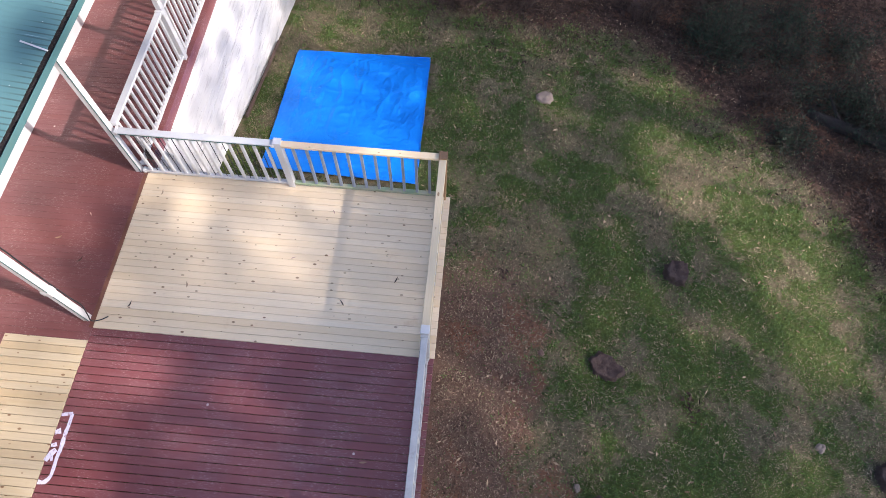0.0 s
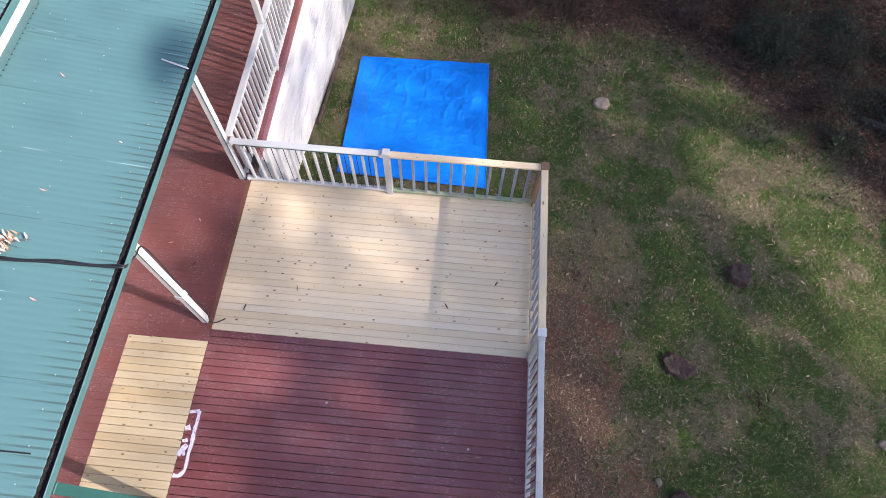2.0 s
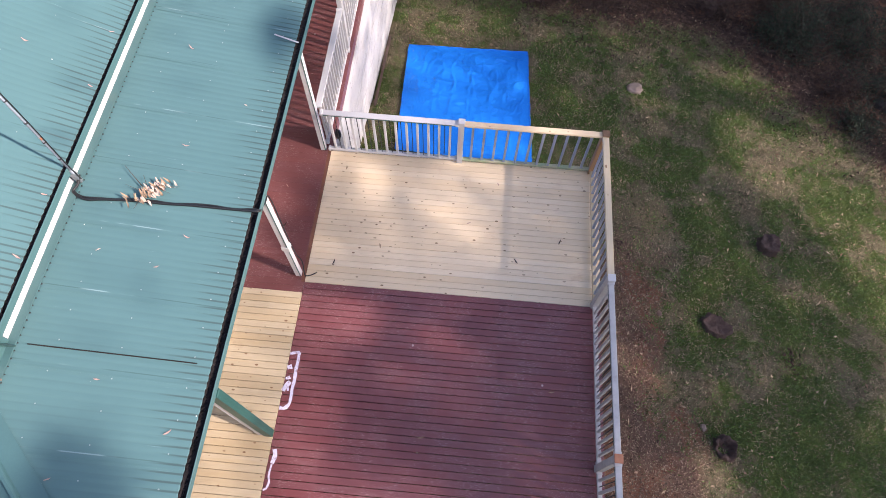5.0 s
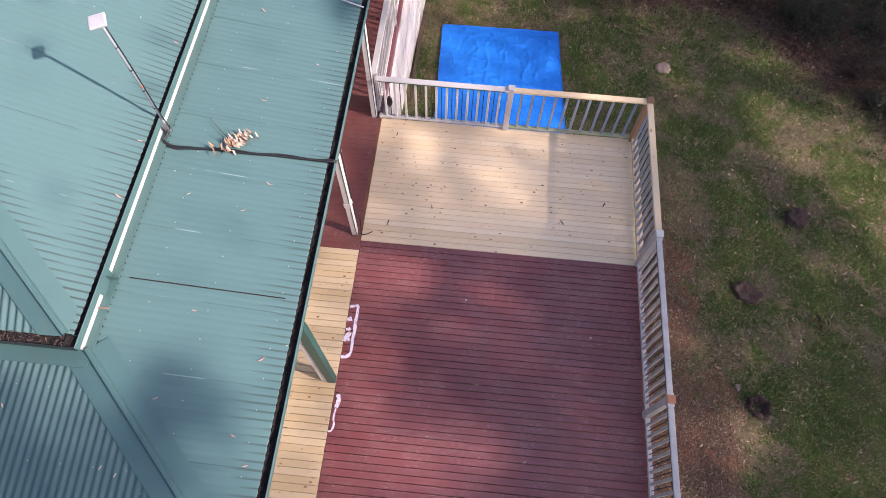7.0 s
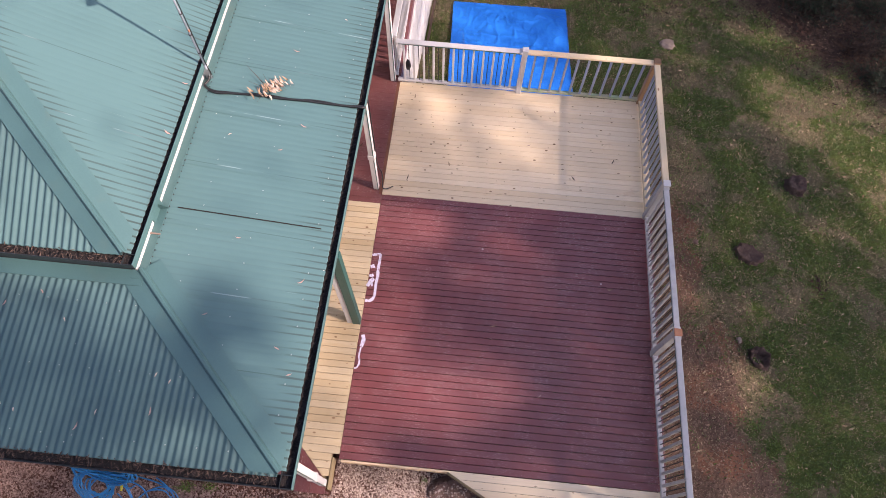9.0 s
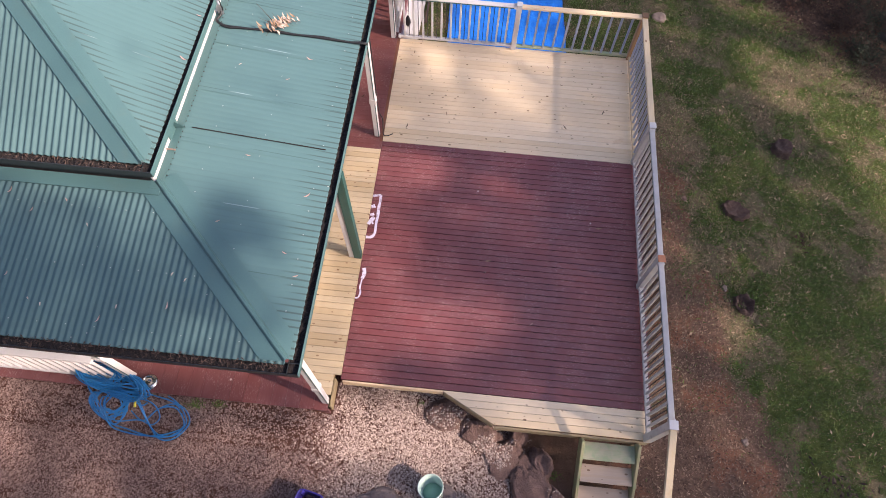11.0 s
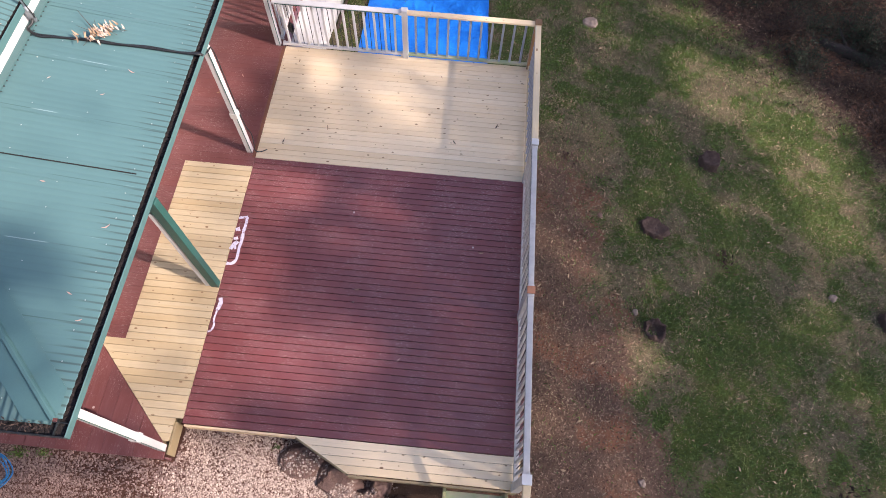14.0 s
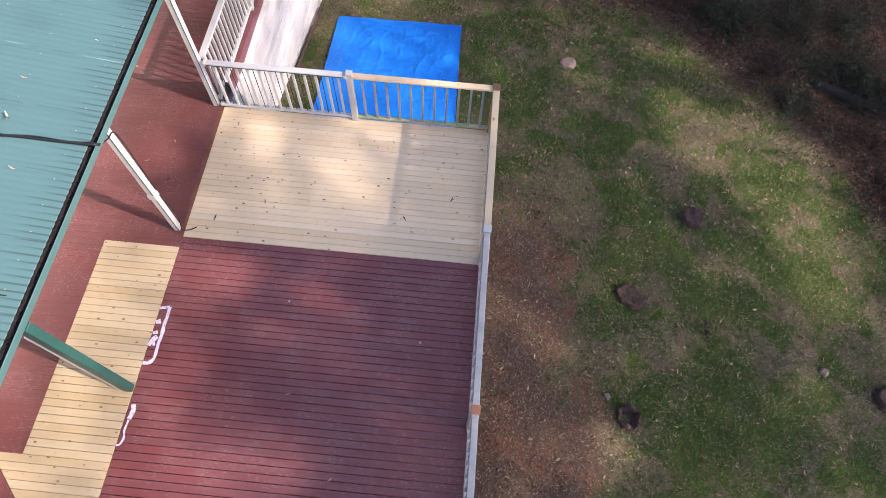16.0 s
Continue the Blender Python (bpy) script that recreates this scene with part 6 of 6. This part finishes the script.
def debris(x, y, n, size, label, seed, material=BROWN_LEAF):
    r = np.random.default_rng(seed)
    v = r.normal(size=(n, 3)) * np.array(size) / 2
    v[:, 2] = np.abs(v[:, 2])
    c, f = leaf_shapes(n, (0.05, 0.16), (0.02, 0.05), 0.9, r)
    ob = tagged(new("bark_debris", mesh_of("bark_debris", (c + v[:, None]).reshape(-1, 3).tolist(), (np.arange(n)[:, None] * 4 + np.arange(4)).tolist(), material)), label, "bark")
    ob.location = (x, y, float(height(x, y)) + 0.02)


debris(8.45, 0.33, 45, (0.18, 0.42, 0.14), "heap of broken brown bark and root", 1)
debris(7.80, -4.60, 90, (0.55, 0.40, 0.16), "dark heap of dead leaves and sticks", 2, TWIG)
debris(9.96, -3.95, 80, (0.40, 0.45, 0.2), "brown heap of bark by the lawn", 3)
debris(5.40, 2.35, 16, (0.3, 0.2, 0.05), "scraps of bark on the lawn", 4)
st = thing("timber_stake", "dark timber stake lying along the white wall", "stake")
st.location = (0.1, 6.5, -2.6)
beam("stake", (0.09, 5.2, float(height(0.1, 5.2)) + 0.06), (0.07, 7.75, float(height(0.1, 7.75)) + 0.10), 0.05, 0.05, STUMP_WOOD, st)


# ---- shrubs along the bank ----
def shrub(x, y, radius, tall, leaves, leaf_mat, twigs, label, seed, leaf=((0.04, 0.10), (0.012, 0.03)), name="shrub"):
    r = np.random.default_rng(seed)
    z = float(height(x, y))
    t = thing(name, label, "shrub", "shrubs along the bank")
    t.location = (x, y, z)
    verts, faces = [], []
    tips = []
    for k in range(twigs):
        a, e = r.uniform(0, 6.283), r.uniform(0.25, 1.35)
        L = radius * r.uniform(0.6, 1.15)
        d = np.array((math.cos(a) * math.cos(e), math.sin(a) * math.cos(e), math.sin(e) * tall / radius))
        p = r.normal(size=3) * np.array((0.25, 0.25, 0)) * radius
        side = np.array((-math.sin(a), math.cos(a), 0.0))
        w = 0.010
        for s in range(5):
            q = p + d * L * s / 4 + r.normal(size=3) * 0.03 * s + np.array((0, 0, -0.12 * L * (s / 4) ** 2))
            b = len(verts)
            ww = w * (1 - s / 5)
            verts += [tuple(q + side * ww), tuple(q - side * ww), tuple(q + np.array((0, 0, ww * 1.6)))]
            if s:
                for j in range(3):
                    i = (j + 1) % 3
                    faces.append((b - 3 + j, b - 3 + i, b + i, b + j))
            if s > 1:
                tips.append(q)
    part("brushwood", mesh_of("brushwood", verts, faces, TWIG), None, t, "thin dry branches")
    if leaves:
        tips = np.array(tips)
        pick = tips[r.integers(0, len(tips), leaves)] + r.normal(size=(leaves, 3)) * 0.07
        pick[:, 2] = np.maximum(pick[:, 2], 0.02)
        c, f = leaf_shapes(leaves, *leaf, 1.0, r)
        part("foliage", mesh_of("foliage", (c + pick[:, None]).reshape(-1, 3).tolist(), (np.arange(leaves)[:, None] * 4 + np.arange(4)).tolist(), leaf_mat), None, t)
    return t


def shrubs():
    r = random.Random(77)
    shrub(3.9, 10.3, 0.9, 0.8, 700, BROWN_LEAF, 240, "dry reddish-brown twiggy shrub", 1)
    shrub(5.3, 10.4, 0.9, 0.7, 700, BROWN_LEAF, 220, "dry brown twiggy shrub beside the lawn", 2)
    shrub(2.6, 11.4, 0.9, 0.8, 700, BROWN_LEAF, 180, "dry brown twiggy shrub", 3)
    k = 10
    for x in np.arange(6.3, 17.5, 1.15):
        y0 = float(bank_edge(x)) + 0.9
        for row in range(5):
            y = y0 + row * 1.25 + r.uniform(-0.4, 0.4)
            if y > 15 or (x > 15 and row > 3):
                continue
            green = r.random() < (0.25 if row == 0 else 0.55)
            k += 1
            shrub(float(x) + r.uniform(-0.5, 0.5), y, r.uniform(0.6, 1.05), r.uniform(0.5, 1.2), 1700 if green else 800, DARK_LEAF if green else BROWN_LEAF, 90,
                  "dark green tangled undergrowth shrub" if green else "dead brown bracken clump", k)


shrubs()


def bank_litter():
    r = np.random.default_rng(21)
    x, y = r.uniform(1.5, 17, 60000), r.uniform(2, 15, 60000)
    keep = (y > bank_edge(x) - 1.0 + r.normal(size=len(x)) * 0.7)
    x, y = x[keep], y[keep]
    scatter("bank_litter", x, y, height(x, y) + 0.02 + r.uniform(0, 0.05, len(x)), leaf_shapes(len(x), (0.05, 0.15), (0.01, 0.035), 0.8, r), BROWN_LEAF, "brown leaf and twig litter under the shrubs", "litter")


bank_litter()


pot = tagged(new("hanging_pot", lathe([(0.0, -0.12), (0.03, -0.11), (0.055, -0.04), (0.05, 0.03), (0.02, 0.09), (0.008, 0.12), (0.0, 0.12)], BLACK, "hanging_pot", 16, 0.2)), "small dark pot hung on the white balustrade", "pot")
pot.location = (0.115, 2.42, 0.36)

lg = thing("fallen_log", "dark rotting log lying under the shrubs", "log")
lg.location = (13.0, 7.3, float(height(13.0, 7.3)) - 0.09)
tube("trunk", smooth_line([(-0.75, 0.42, 0.12), (-0.2, 0.12, 0.16), (0.4, -0.15, 0.15), (1.2, -0.5, 0.12), (2.0, -1.0, 0.12)], 3), 0.13, ROTTEN, lg, "", 12, 0.18)
tube("broken_limb", [(-0.1, 0.1, 0.2), (-0.25, 0.45, 0.34), (-0.3, 0.8, 0.36)], 0.05, ROTTEN, lg, "", 8, 0.02)
stump(8.55, 10.6, 0.26, 0.30, 6, "pale brown stump among the shrubs")
